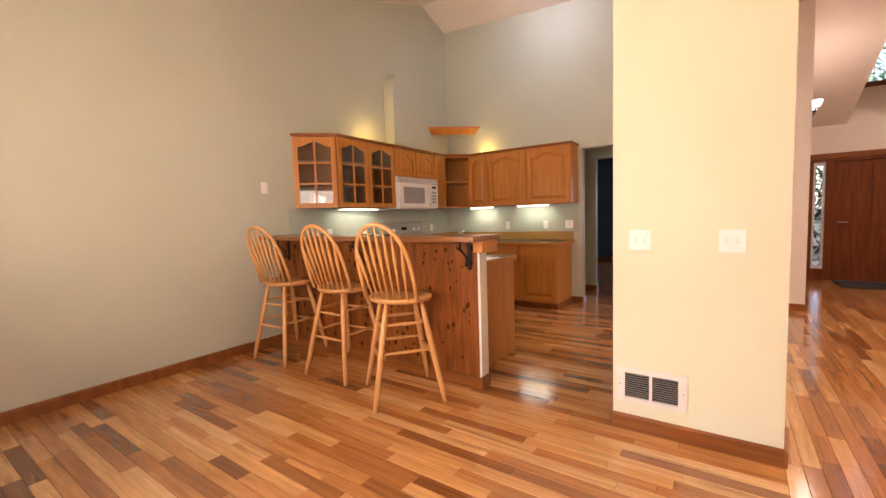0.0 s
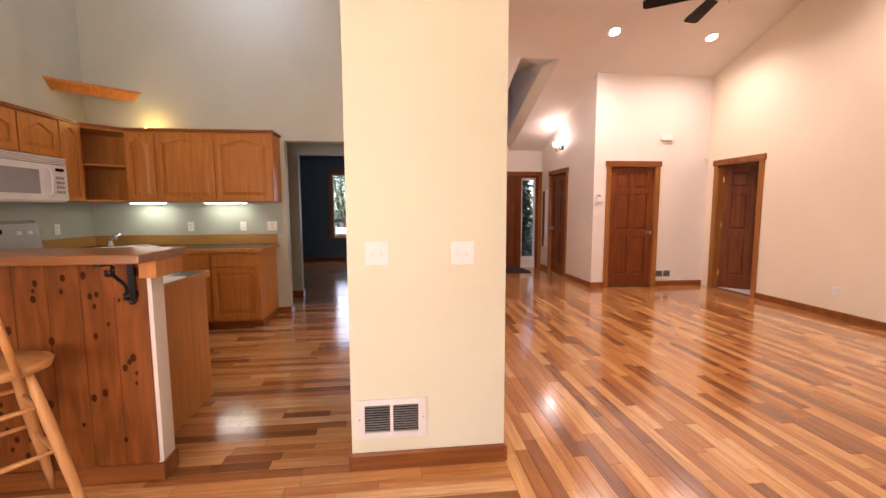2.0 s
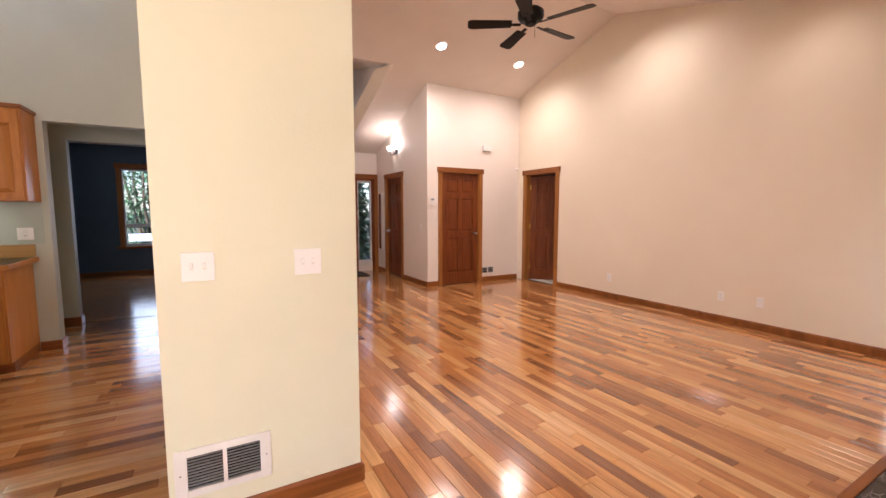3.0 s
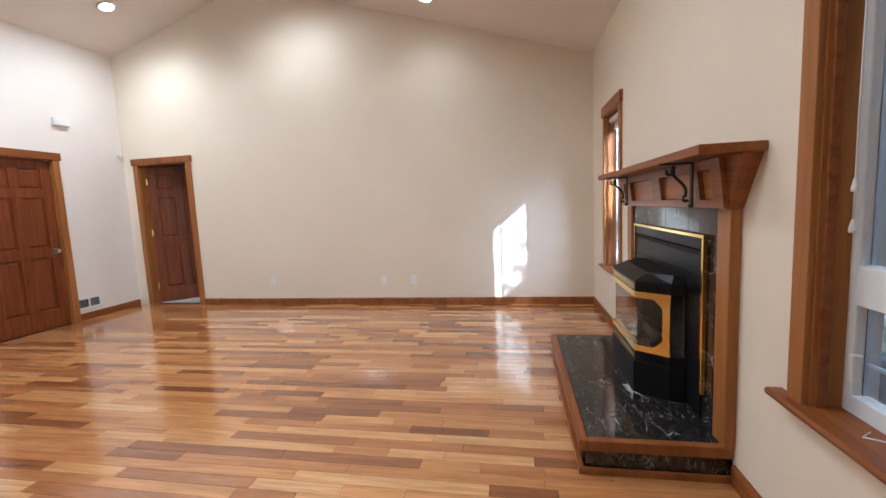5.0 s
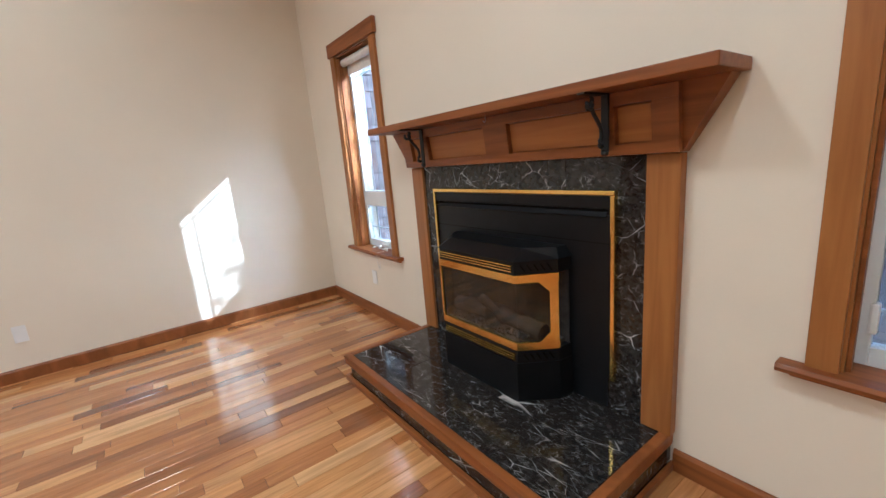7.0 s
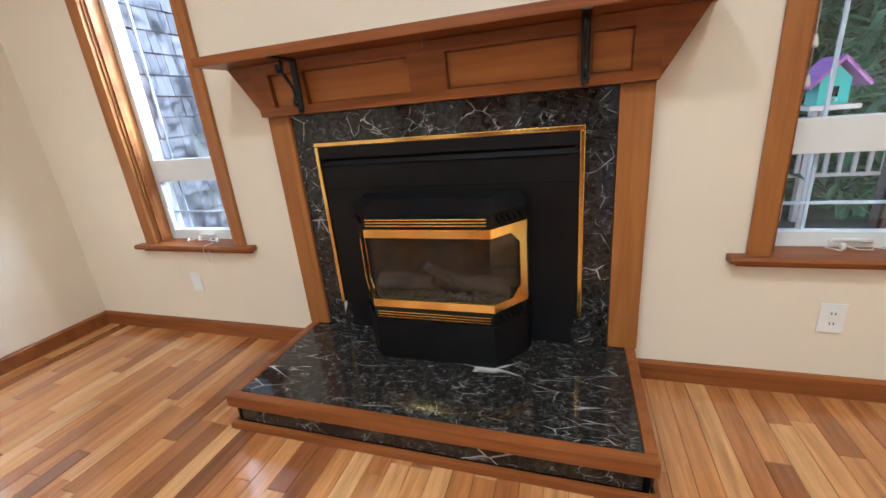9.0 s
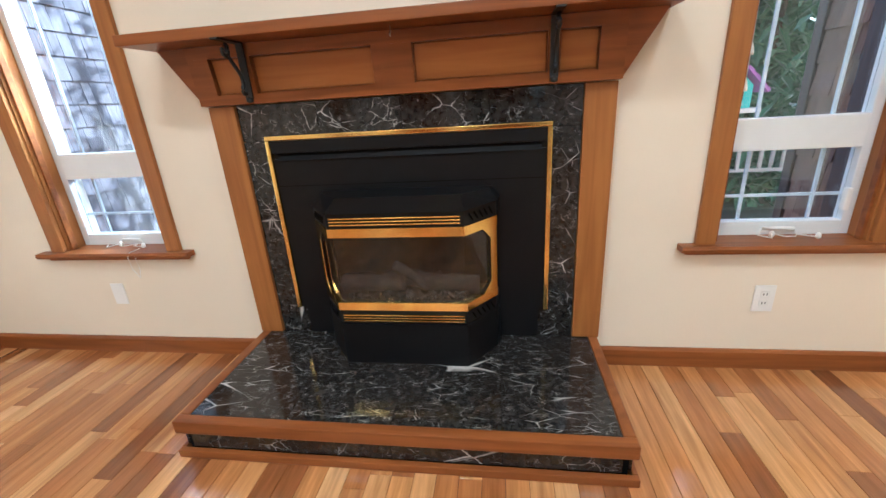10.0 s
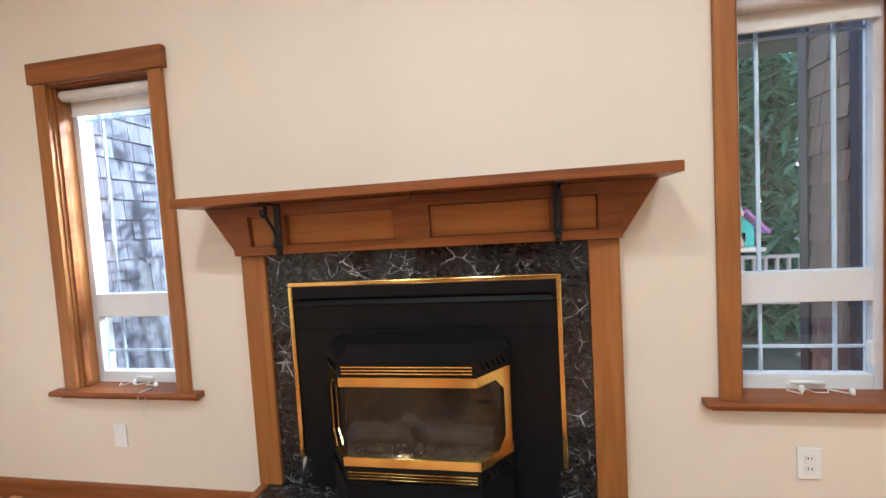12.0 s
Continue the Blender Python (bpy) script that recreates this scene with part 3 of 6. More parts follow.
w1 = window_unit("window_1", 4.19, 4.77, 1.12, 0.575, 2.08, (0.92, 1.04), YS, "white vinyl window cased in stained fir near the corner", 0.050)
w2 = window_unit("window_2", 1.225, 1.775, 1.12, 0.575, 2.08, (0.92, 1.04), YS, "white vinyl window cased in stained fir overlooking the garden", 0.050)
window_fittings(w1, 4.19, 4.77, 0.575, 2.08)
window_fittings(w2, 1.225, 1.775, 0.575, 2.08)
for ob, x in ((w2, 1.725),):
    part("pull_cord", tube(B(), [(x, 1.175, 2.0), (x + 0.003, 1.176, 1.5), (x, 1.177, 1.17)], 0.0022, 6), PLASTIC, ob)
    for z in (1.17, 1.29):
        part("cord_tassel", turned(B(), (x, 1.177, z - 0.03), [(0.009, 0), (0.010, 0.01), (0.005, 0.035), (0.003, 0.04)], 10), PLASTIC, ob)
part("hanging_cord", tube(B(), [(4.36, 1.235, 0.585), (4.37, 1.285, 0.582), (4.375, 1.298, 0.56), (4.37, 1.297, 0.50), (4.345, 1.296, 0.455), (4.33, 1.297, 0.50), (4.335, 1.298, 0.56)], 0.002, 6), PLASTIC, w1)
# only the left end is real; the rest is added to brighten the room
w3 = window_unit("window_3", -1.52, 0.50, 12.14, 0.60, 2.24, (1.0, 1.08), 12.1, "window with dark casing in the blue room, widened out of view", 0.05, 0.15)
hw = thing("window_4", (2.34, 10.28, 3.18), "high light well window with a dark stained frame", "window", kind="structure")
bm = B()
box(bm, 2.08, 2.15, 10.18, 10.30, 3.18, 4.15)
box(bm, 2.53, 2.60, 10.18, 10.30, 3.18, 4.15)
box(bm, 2.15, 2.53, 10.18, 10.30, 3.18, 3.26)
box(bm, 2.15, 2.53, 10.18, 10.30, 4.07, 4.15)
part("window_frame", bm, DOOR, hw)
p = part("pane", box(B(), 2.15, 2.53, 10.24, 10.246, 3.26, 4.07), GLASS, hw)
p.visible_shadow = False
# unseen patio door, assumed as the opening for the dining fill lamp
gd = thing("window_5", (-1.25, 0.09, 0.05), "wide white-framed glass patio door", "window", kind="structure")
bm = B()
for x in (-2.65, -1.29, 0.09):
    box(bm, x, x + 0.06, 0.05, 0.11, 0.05, 2.05)
box(bm, -2.59, 0.09, 0.06, 0.10, 0.05, 0.13)
box(bm, -2.59, 0.09, 0.06, 0.10, 1.98, 2.05)
part("window_frame", bm, VINYL, gd)
for x0, x1 in ((-2.59, -1.29), (-1.23, 0.09)):
    p = part("pane", box(B(), x0, x1, 0.078, 0.084, 0.13, 1.98), GLASS, gd)
    p.visible_shadow = False


def baseboard(name, pts_a, pts_b, n):
    """A stained baseboard from a to b, its room side on the side of the normal n."""
    (xa, ya), (xb, yb) = pts_a, pts_b
    bm = B()
    if abs(ya - yb) < 1e-6:
        prism(bm, [(ya, 0), (ya + n * 0.016, 0), (ya + n * 0.016, 0.078), (ya + n * 0.009, 0.09), (ya, 0.09)], "x", xa, xb)
    else:
        prism(bm, [(xa, 0), (xa + n * 0.016, 0), (xa + n * 0.016, 0.078), (xa + n * 0.009, 0.09), (xa, 0.09)], "y", ya, yb)
    solid(name, bm, TRIM_X if abs(ya - yb) < 1e-6 else TRIM, "stained fir baseboard", "baseboard", kind="structure")


for a, b, n in (((XE, YS), (XE, 6.615), -1), ((0.68, YS), (2.19, YS), 1), ((3.78, YS), (5.434, YS), 1), ((4.575, YN), (5.434, YN), -1), ((3.41, YN), (3.62, YN), -1),
                ((3.41, 7.705), (3.41, 8.755), -1), ((3.41, 9.705), (3.41, 10.2), -1), ((-0.106, 3.21), (0.696, 3.21), -1), ((-0.106, 3.195), (-0.106, 4.4), -1), ((0.696, 3.195), (0.696, 4.4), 1),
                ((-3.51, 0.15), (-3.51, 3.24), 1), ((-1.395, 6.58), (-1.25, 6.58), -1), ((-1.25, 6.565), (-1.25, 6.72), 1), ((-1.63, 7.64), (-1.33, 7.64), -1), ((-1.33, 7.625), (-1.33, 7.76), 1), ((-3.4, 12.1), (1.0, 12.1), -1),
                ((1.25, 7.235), (1.25, 10.2), 1), ((-0.3, 7.25), (1.25, 7.25), -1), ((3.40, 10.2), (3.35, 10.2), -1)):
    baseboard("baseboard", a, b, n)


def door_trim(name, along, a0, a1, face, n, top=2.04):
    """Side casings and a wider head with a cap, round a door opening."""
    t = thing(name, (0, 0, 0), "stained fir door casing", "door trim", kind="structure")
    lo, hi = sorted((face, face + n * 0.02))
    lo2, hi2 = sorted((face, face + n * 0.028))
    for p, q in ((a0 - 0.075, a0 + 0.004), (a1 - 0.004, a1 + 0.075)):
        part("casing", box(B(), *((p, q, lo, hi) if along == "x" else (lo, hi, p, q)), 0, top, 0.003), TRIM_Z, t)
    part("head_casing", box(B(), *((a0 - 0.095, a1 + 0.095, lo2, hi2) if along == "x" else (lo2, hi2, a0 - 0.095, a1 + 0.095)), top, top + 0.09, 0.004), TRIM_X if along == "x" else TRIM, t)
    bk = face - n * 0.12
    lo, hi = sorted((bk, face))
    for p, q in ((a0, a0 + 0.012), (a1 - 0.012, a1)):
        part("jamb", box(B(), *((p, q, lo, hi) if along == "x" else (lo, hi, p, q)), 0, top), TRIM_Z, t)
    part("head_jamb", box(B(), *((a0, a1, lo, hi) if along == "x" else (lo, hi, a0, a1)), top - 0.012, top), TRIM_X, t)
    return t


door_trim("trim_north_door", "x", 3.70, 4.50, YN, -1)
door_trim("trim_bedroom_door", "y", 6.69, 7.48, XE, -1)
door_trim("trim_hall_door", "y", 8.83, 9.63, 3.41, -1)


def panel_door(name, width, height, label, rows, material=None, knob="x", arch=False):
    """A stile-and-rail door standing on the origin, its width along x, its face towards -y; rows of panels (z0, z1, columns)."""
    material = material or DOOR
    d = thing(name, (0, 0, 0), label, "door", kind="structure")
    st, th = 0.105, 0.035
    part("stile", box(B(), 0, st, 0, th, 0, height, 0.002), material, d)
    part("stile", box(B(), width - st, width, 0, th, 0, height, 0.002), material, d)
    zs = [0.0]
    for z0, z1, n in rows:
        zs += [z0, z1]
    zs.append(height)
    for a, b in zip(zs[::2], zs[1::2]):
        part("rail", box(B(), st, width - st, 0.001, th - 0.001, a, b, 0.002), material, d)
    for z0, z1, n in rows:
        inner = width - 2 * st
        pw = (inner - (n - 1) * 0.09) / n
        for i in range(n):
            x0 = st + i * (pw + 0.09)
            if i:
                part("mullion", box(B(), x0 - 0.09, x0, 0.001, th - 0.001, z0, z1, 0.002), material, d)
            bm = B()
            box(bm, x0, x0 + pw, 0.016, 0.019, z0, z1)
            for s0, s1 in ((0.016, 0.007), (0.019, 0.028)):
                m = 0.035
                ring = [[bm.verts.new((x, y, z)) for x, z in ((x0 + k, z0 + k), (x0 + pw - k, z0 + k), (x0 + pw - k, z1 - k), (x0 + k, z1 - k))] for k, y in ((0.012, s0), (m, s1))]
                for k in range(4):
                    bm.faces.new((ring[0][k], ring[0][(k + 1) % 4], ring[1][(k + 1) % 4], ring[1][k]))
                bm.faces.new(ring[1])
            bmesh.ops.recalc_face_normals(bm, faces=bm.faces)
            part("panel", bm, material, d)
    kx = width - 0.065 if knob == "x" else 0.065
    bm = B()
    rod(bm, (kx, 0, 0.93), (kx, -0.012, 0.93), 0.030, seg=16)
    rod(bm, (kx, -0.012, 0.93), (kx, -0.045, 0.93), 0.010, seg=10)
    rod(bm, (kx, -0.040, 0.93), (kx, -0.070, 0.93), 0.026, 0.020, 16)
    part("door_knob", bm, STEEL, d, "satin steel knob")
    for z in (0.25, 1.05, 1.80):
        hx = 0.0 if knob == "x" else width
        part("hinge", box(B(), hx - 0.012, hx + 0.012, -0.006, 0.004, z - 0.045, z + 0.045, 0.002), BRASS, d)
    return d


SIX = [(0.22, 0.86, 2), (0.98, 1.58, 2), (1.68, 1.92, 2)]
panel_door("door_north", 0.776, 2.02, "closed dark stained six-panel door", SIX).location = (3.712, YN + 0.03, 0.005)
d = panel_door("door_hall", 0.776, 2.02, "closed dark stained six-panel hall door", SIX, knob="y")
d.matrix_basis = pose(3.44, 9.618, 0.005, 0, 0, -90)
d = panel_door("door_bedroom", 0.766, 2.02, "dark stained six-panel door standing ajar", SIX, knob="x")
d.matrix_basis = pose(5.545, 7.466, 0.012, 0, 0, -48)

# front door with two sidelights
fd = thing("door_front", (2.37, 10.26, 0), "dark stained entrance door between two glass sidelights", "door", kind="structure")
for x0, x1 in ((1.58, 1.66), (1.82, 1.92), (2.82, 2.94), (3.27, 3.34)):
    part("post", box(B(), x0, x1, 10.19, 10.34, 0, 2.08, 0.003), DOOR, fd)
part("head", box(B(), 1.66, 3.27, 10.192, 10.34, 2.03, 2.08), DOOR, fd)
for x0, x1 in ((1.66, 1.82), (2.94, 3.27)):
    part("sidelight_sill", box(B(), x0, x1, 10.2, 10.33, 0.0, 0.20), DOOR if x0 < 2 else WHITE, fd)
    bm = B()
    box(bm, x0, x0 + 0.03, 10.22, 10.28, 0.2, 2.03)
    box(bm, x1 - 0.03, x1, 10.22, 10.28, 0.2, 2.03)
    box(bm, x0 + 0.03, x1 - 0.03, 10.22, 10.28, 0.2, 0.25)
    box(bm, x0 + 0.03, x1 - 0.03, 10.22, 10.28, 1.98, 2.03)
    part("sidelight_frame", bm, VINYL, fd)
    p = part("pane", box(B(), x0 + 0.03, x1 - 0.03, 10.247, 10.253, 0.25, 1.98), GLASS, fd)
    p.visible_shadow = False
part("slab", box(B(), 1.92, 2.82, 10.225, 10.27, 0.01, 2.03, 0.002), DOOR, fd)
for x0, x1, z0, z1, up in ((2.03, 2.34, 0.98, 1.78, 1), (2.40, 2.71, 0.98, 1.78, -1), (2.03, 2.71, 0.22, 0.86, 0)):
    pts = [(x0, z0), (x1, z0)]
    n = 8
    for i in range(n + 1):
        u = i / n
        pts.append((x1 - (x1 - x0) * u, z1 + (0.11 * (math.sin(math.pi * (u if up < 0 else 1 - u) / 2)) if up else 0)))
    part("panel", prism(B(), pts, "y", 10.212, 10.226), DOOR, fd)
bm = B()
rod(bm, (2.00, 10.225, 1.0), (2.00, 10.17, 1.0), 0.014)
tube(bm, [(2.00, 10.175, 1.0), (2.06, 10.17, 1.005), (2.12, 10.175, 1.0)], 0.010)
part("lever_handle", bm, STEEL, fd)
door_trim("trim_front_door", "x", 1.58, 3.34, 10.2, -1, 2.08)
solid("door_mat", box(B(), 1.95, 2.95, 9.45, 10.1, 0.004, 0.016, 0.004), mat("dark_mat", (0.035, 0.030, 0.028), 0.95, scale=60, bump=0.8, bump_scale=200), "dark rectangular door mat before the entrance door", "door mat", base=(2.45, 9.8, 0.004))
mr = thing("wall_mirror", (3.40, 9.93, 0.45), "tall narrow white-framed mirror on the hall wall", "mirror")
part("frame", box(B(), 3.385, 3.408, 9.83, 10.07, 0.48, 1.76, 0.004), WHITE, mr)
part("mirror_glass", box(B(), 3.380, 3.384, 9.86, 10.04, 0.51, 1.73), MIRROR, mr)

sl = thing("skylight", (-1.55, 5.4, 4.2), "white-framed skylight in the kitchen ceiling", "skylight", kind="structure")
bm = B()
for x0, x1, y0, y1 in ((-1.84, -1.26, 4.9, 4.96), (-1.84, -1.26, 5.84, 5.9)):
    box(bm, x0, x1, y0, y1, 4.41 if y0 > 5 else 4.12, 4.46)
part("frame", bm, WHITE, sl)
# ---- fireplace ----
fp = thing("fireplace_surround", (CX, YS, 0.16), "stained fir mantel over a black marble tiled surround", "fireplace")
for x0, x1 in ((2.19, 2.303), (3.667, 3.779)):
    part("pilaster", box(B(), x0, x1, 1.242, 1.285, 0.162, 1.205, 0.003), TRIM_Z, fp, "stained upright board")
part("backing", box(B(), 2.303, 3.667, 1.242, 1.255, 0.162, 1.205), DARK, fp)


def tile(x0, x1, y0, y1, z0, z1, parent):
    g = 0.0012
    bm = B()
    flat = z1 - z0 < 0.02
    box(bm, x0 + g, x1 - g, y0 if not flat else y0 + g, y1 if not flat else y1 - g, z0 + (0 if flat else g), z1 - (0 if flat else g), 0.0012)
    return part("tile", bm, MARBLE, parent)


for x in np.linspace(2.303, 3.667, 5)[:-1]:
    tile(x, x + 1.364 / 4, 1.255, 1.270, 1.06, 1.205, fp)
for z0, z1 in ((0.162, 0.46), (0.46, 0.76), (0.76, 1.06)):
    tile(2.303, 2.47, 1.255, 1.270, z0, z1, fp)
    tile(3.50, 3.667, 1.255, 1.270, z0, z1, fp)
# mantel apron: a trapezoid with tapered returns and four recessed panels
bm = B()
zb, zt = 1.207, 1.42
lo = [(CX - 0.80, 1.242, zb), (CX + 0.80, 1.242, zb), (CX + 0.80, 1.290, zb), (CX - 0.80, 1.290, zb)]
hi = [(CX - 0.93, 1.242, zt), (CX + 0.93, 1.242, zt), (CX + 0.93, 1.315, zt), (CX - 0.93, 1.315, zt)]
a, b = [bm.verts.new(p) for p in lo], [bm.verts.new(p) for p in hi]
bm.faces.new(a[::-1])
bm.faces.new(b)
for i in range(4):
    bm.faces.new((a[i], a[(i + 1) % 4], b[(i + 1) % 4], b[i]))
part("apron", bm, TRIM_X, fp)


def apron_y(z):
    return 1.290 + 0.025 * (z - zb) / (zt - zb)


def slab_on_apron(x0, x1, z0, z1, d0, d1):
    bm = B()
    vs = []
    for d in (d0, d1):
        vs.append([bm.verts.new((x, apron_y(z) + d, z)) for x, z in ((x0, z0), (x1, z0), (x1, z1), (x0, z1))])
    bm.faces.new(vs[0])
    bm.faces.new(vs[1][::-1])
    for i in range(4):
        bm.faces.new((vs[0][i], vs[0][(i + 1) % 4], vs[1][(i + 1) % 4], vs[1][i]))
    bmesh.ops.recalc_face_normals(bm, faces=bm.faces)
    return bm


cuts = [(-0.715, -0.585), (-0.545, -0.075), (0.075, 0.545), (0.585, 0.715)]
z0, z1 = 1.245, 1.375
for zz in ((1.209, z0), (z1, 1.418)):
    part("apron_rail", slab_on_apron(CX - 0.80, CX + 0.80, zz[0], zz[1], 0.0, 0.024), TRIM_X, fp)
edges = [-0.80] + [c for p in cuts for c in p] + [0.80]
for p, q in zip(edges[::2], edges[1::2]):
    part("apron_stile", slab_on_apron(CX + p, CX + q, z0, z1, 0.0, 0.0235), TRIM_X, fp)
for p, q in cuts:
    part("apron_panel", slab_on_apron(CX + p + 0.006, CX + q - 0.006, z0 + 0.006, z1 - 0.006, 0.0, 0.004), TRIM_P, fp)
part("mantel_shelf", box(B(), CX - 0.955, CX + 0.955, 1.242, 1.475, 1.421, 1.458, 0.004), TRIM_X, fp, "thick stained mantel shelf")


def bracket(name, m, group, s=1.0, reach=1.0):
    """A wrought iron scroll bracket: wall bar, top bar and an S scroll; local x sticks out from the wall, z up, origin at the top."""
    t = tagged(new(name), "black wrought iron scroll bracket", "bracket", group)
    ORIGIN[t] = Vector((0, 0, 0))
    part("upright_bar", box(B(), 0, 0.007, -0.0145, 0.0145, -0.20 * s, 0, 0.002), IRON, t)
    part("top_bar", box(B(), 0.007, 0.15 * s * reach, -0.0145, 0.0145, -0.007, 0, 0.002), IRON, t)
    pts = []
    for i in range(15):
        u = 4.6 * (1 - i / 14)
        r = (0.008 + 0.020 * (i / 14)) * s
        pts.append((0.105 * s + r * math.cos(u + 2.2), 0, -0.036 * s + r * math.sin(u + 2.2)))
    tail = Vector(pts[-1])
    end = Vector((0.030 * s, 0, -0.155 * s))
    for i in range(1, 8):
        k = i / 7
        p = tail.lerp(end, k)
        pts.append((p.x + 0.014 * s * math.sin(k * 2 * math.pi), 0, p.z))
    for i in range(1, 10):
        u = -0.6 + 4.6 * i / 9
        r = 0.020 * s * (1 - i / 14)
        pts.append((0.026 * s + r * math.sin(u), 0, -0.168 * s + r * math.cos(u) - 0.004))
    pts = [(x * reach, y, z) for x, y, z in pts]
    part("scroll", tube(B(), pts, 0.0072 if reach == 1 else 0.0085, 6), IRON, t)
    part("finial", turned(B(), (0.006, 0, -0.215 * s), [(0.004, 0), (0.013, 0.006), (0.013, 0.016), (0.006, 0.022)], 12), IRON, t)
    t.matrix_basis = m
    return t


for dx in (-0.565, 0.565):
    bracket("mantel_bracket", pose(CX + dx, 1.3435, 1.4205, 0, 0, 90), "mantel brackets", 0.98)
solid("mantel_hook", tube(B(), [(CX - 0.02, 1.40, 1.4208), (CX - 0.02, 1.40, 1.395), (CX - 0.02, 1.408, 1.388), (CX - 0.02, 1.414, 1.395)], 0.0022, 6), STEEL, "small screw hook under the mantel shelf", "hook", base=(CX - 0.02, 1.40, 1.4208))

he = thing("hearth", (CX, 1.55, 0), "raised black marble hearth edged in stained fir", "hearth")
part("core", box(B(), 2.215, 3.755, 1.242, 1.862, 0.002, 0.145), DARK, he)
xs = np.linspace(2.235, 3.735, 5)
for i in range(4):
    for y0, y1 in ((1.242, 1.55), (1.55, 1.850)):
        tile(xs[i], xs[i + 1], y0, y1, 0.145, 0.159, he)
    tile(xs[i], xs[i + 1], 1.862, 1.872, 0.034, 0.108, he)
for y0, y1 in ((1.242, 1.55), (1.55, 1.862)):
    tile(2.203, 2.215, y0, y1, 0.034, 0.108, he)
    tile(3.755, 3.767, y0, y1, 0.034, 0.108, he)
part("front_nosing", box(B(), 2.195, 3.775, 1.851, 1.892, 0.110, 0.162, 0.005), TRIM_X, he)
for x0, x1 in ((2.195, 2.234), (3.736, 3.775)):
    part("side_nosing", box(B(), x0, x1, 1.243, 1.850, 0.110, 0.162, 0.005), TRIM, he)
part("base_trim", box(B(), 2.185, 3.785, 1.873, 1.895, 0.001, 0.032, 0.003), TRIM_X, he)
for x0, x1 in ((2.185, 2.202), (3.768, 3.785)):
    part("base_trim", box(B(), x0, x1, 1.243, 1.872, 0.001, 0.032, 0.003), TRIM, he)

st = thing("gas_fireplace_insert", (CX, 1.35, 0.16), "black gas fireplace insert with polished brass trim and bay glass", "fireplace insert")
part("face_plate", box(B(), 2.43, 3.54, 1.272, 1.284, 0.30, 0.985, 0.001), BLACK, st)
part("back_plate", box(B(), 2.43, 3.54, 1.272, 1.276, 0.985, 1.01), BLACK, st)
part("upper_plate", box(B(), 2.43, 3.54, 1.272, 1.290, 1.01, 1.060, 0.002), BLACK, st)
part("louvre_slot", box(B(), 2.45, 3.52, 1.276, 1.279, 0.986, 1.009), DARK, st)
part("louvre_blade", prism(B(), [(1.277, 0.995), (1.292, 0.978), (1.294, 0.981), (1.279, 0.998)], "x", 2.45, 3.52), BLACK, st)
part("plate_seam", box(B(), 2.432, 3.538, 1.2838, 1.2848, 0.872, 0.875), DARK, st)
part("lower_plate", box(B(), 2.45, 3.52, 1.272, 1.280, 0.162, 0.30), BLACK, st)
for x in (2.412, 3.54):
    part("brass_edge", box(B(), x, x + 0.018, 1.272, 1.296, 0.30, 1.062, 0.003), BRASS, st)
part("brass_edge", box(B(), 2.412, 3.558, 1.272, 1.296, 1.0625, 1.0805, 0.003), BRASS, st)


def bay(grow, y_grow=0.0):
    c = CX + 0.010
    return [(c - 0.38 - grow, 1.285), (c - 0.37 - grow, 1.36), (c - 0.258 - grow * 0.6, 1.505 + y_grow), (c + 0.258 + grow * 0.6, 1.505 + y_grow), (c + 0.37 + grow, 1.36), (c + 0.38 + grow, 1.285)]


part("base", prism(B(), bay(0.0, 0.008), "z", 0.161, 0.345), BLACK, st)
part("lower_grille_box", prism(B(), bay(-0.004), "z", 0.345, 0.405), BLACK, st)
part("upper_grille_box", prism(B(), bay(0.0), "z", 0.748, 0.805), BLACK, st)
bm = B()
lo, hi = [bm.verts.new((x, y, 0.806)) for x, y in bay(0.006, 0.008)], [bm.verts.new((CX + (x - CX) * 0.93, 1.285 + (y - 1.285) * 0.66, 0.848)) for x, y in bay(0)]
bm.faces.new(lo[::-1])
bm.faces.new(hi)
for i in range(6):
    bm.faces.new((lo[i], lo[(i + 1) % 6], hi[(i + 1) % 6], hi[i]))
bmesh.ops.recalc_face_normals(bm, faces=bm.faces)
part("hood", bm, BLACK, st)
for zs in ((0.760, 0.772, 0.784, 0.796), (0.358, 0.370, 0.382, 0.394)):
    for z in zs[:3]:
        part("grille_bar", box(B(), CX - 0.236, CX + 0.256, 1.506, 1.512, z, z + 0.005, 0.001), BRASS, st)
for s in (-1, 1):
    for z in (0.777, 0.376):
        for k in range(5):
            p = Vector((CX + 0.010 + s * (0.355 - 0.017 * k), 1.382 + 0.0225 * k, z))
            n = Vector((s * 0.145, 0.11, 0)).normalized()
            part("vent_slot", rod(B(), p + n * 0.002 + Vector((0, 0, -0.014)), p + n * 0.002 + Vector((-s * 0.011, 0.0145, 0.014)), 0.0035, seg=6), DARK, st)


def bay_band(name, z0, z1, m, grow):
    bm = B()
    o, i = bay(grow, grow), bay(grow - 0.016, grow - 0.016)
    for k in range(1, 4):
        prism(bm, [o[k], o[k + 1], i[k + 1], i[k]], "z", z0, z1)
    return part(name, bm, m, st)


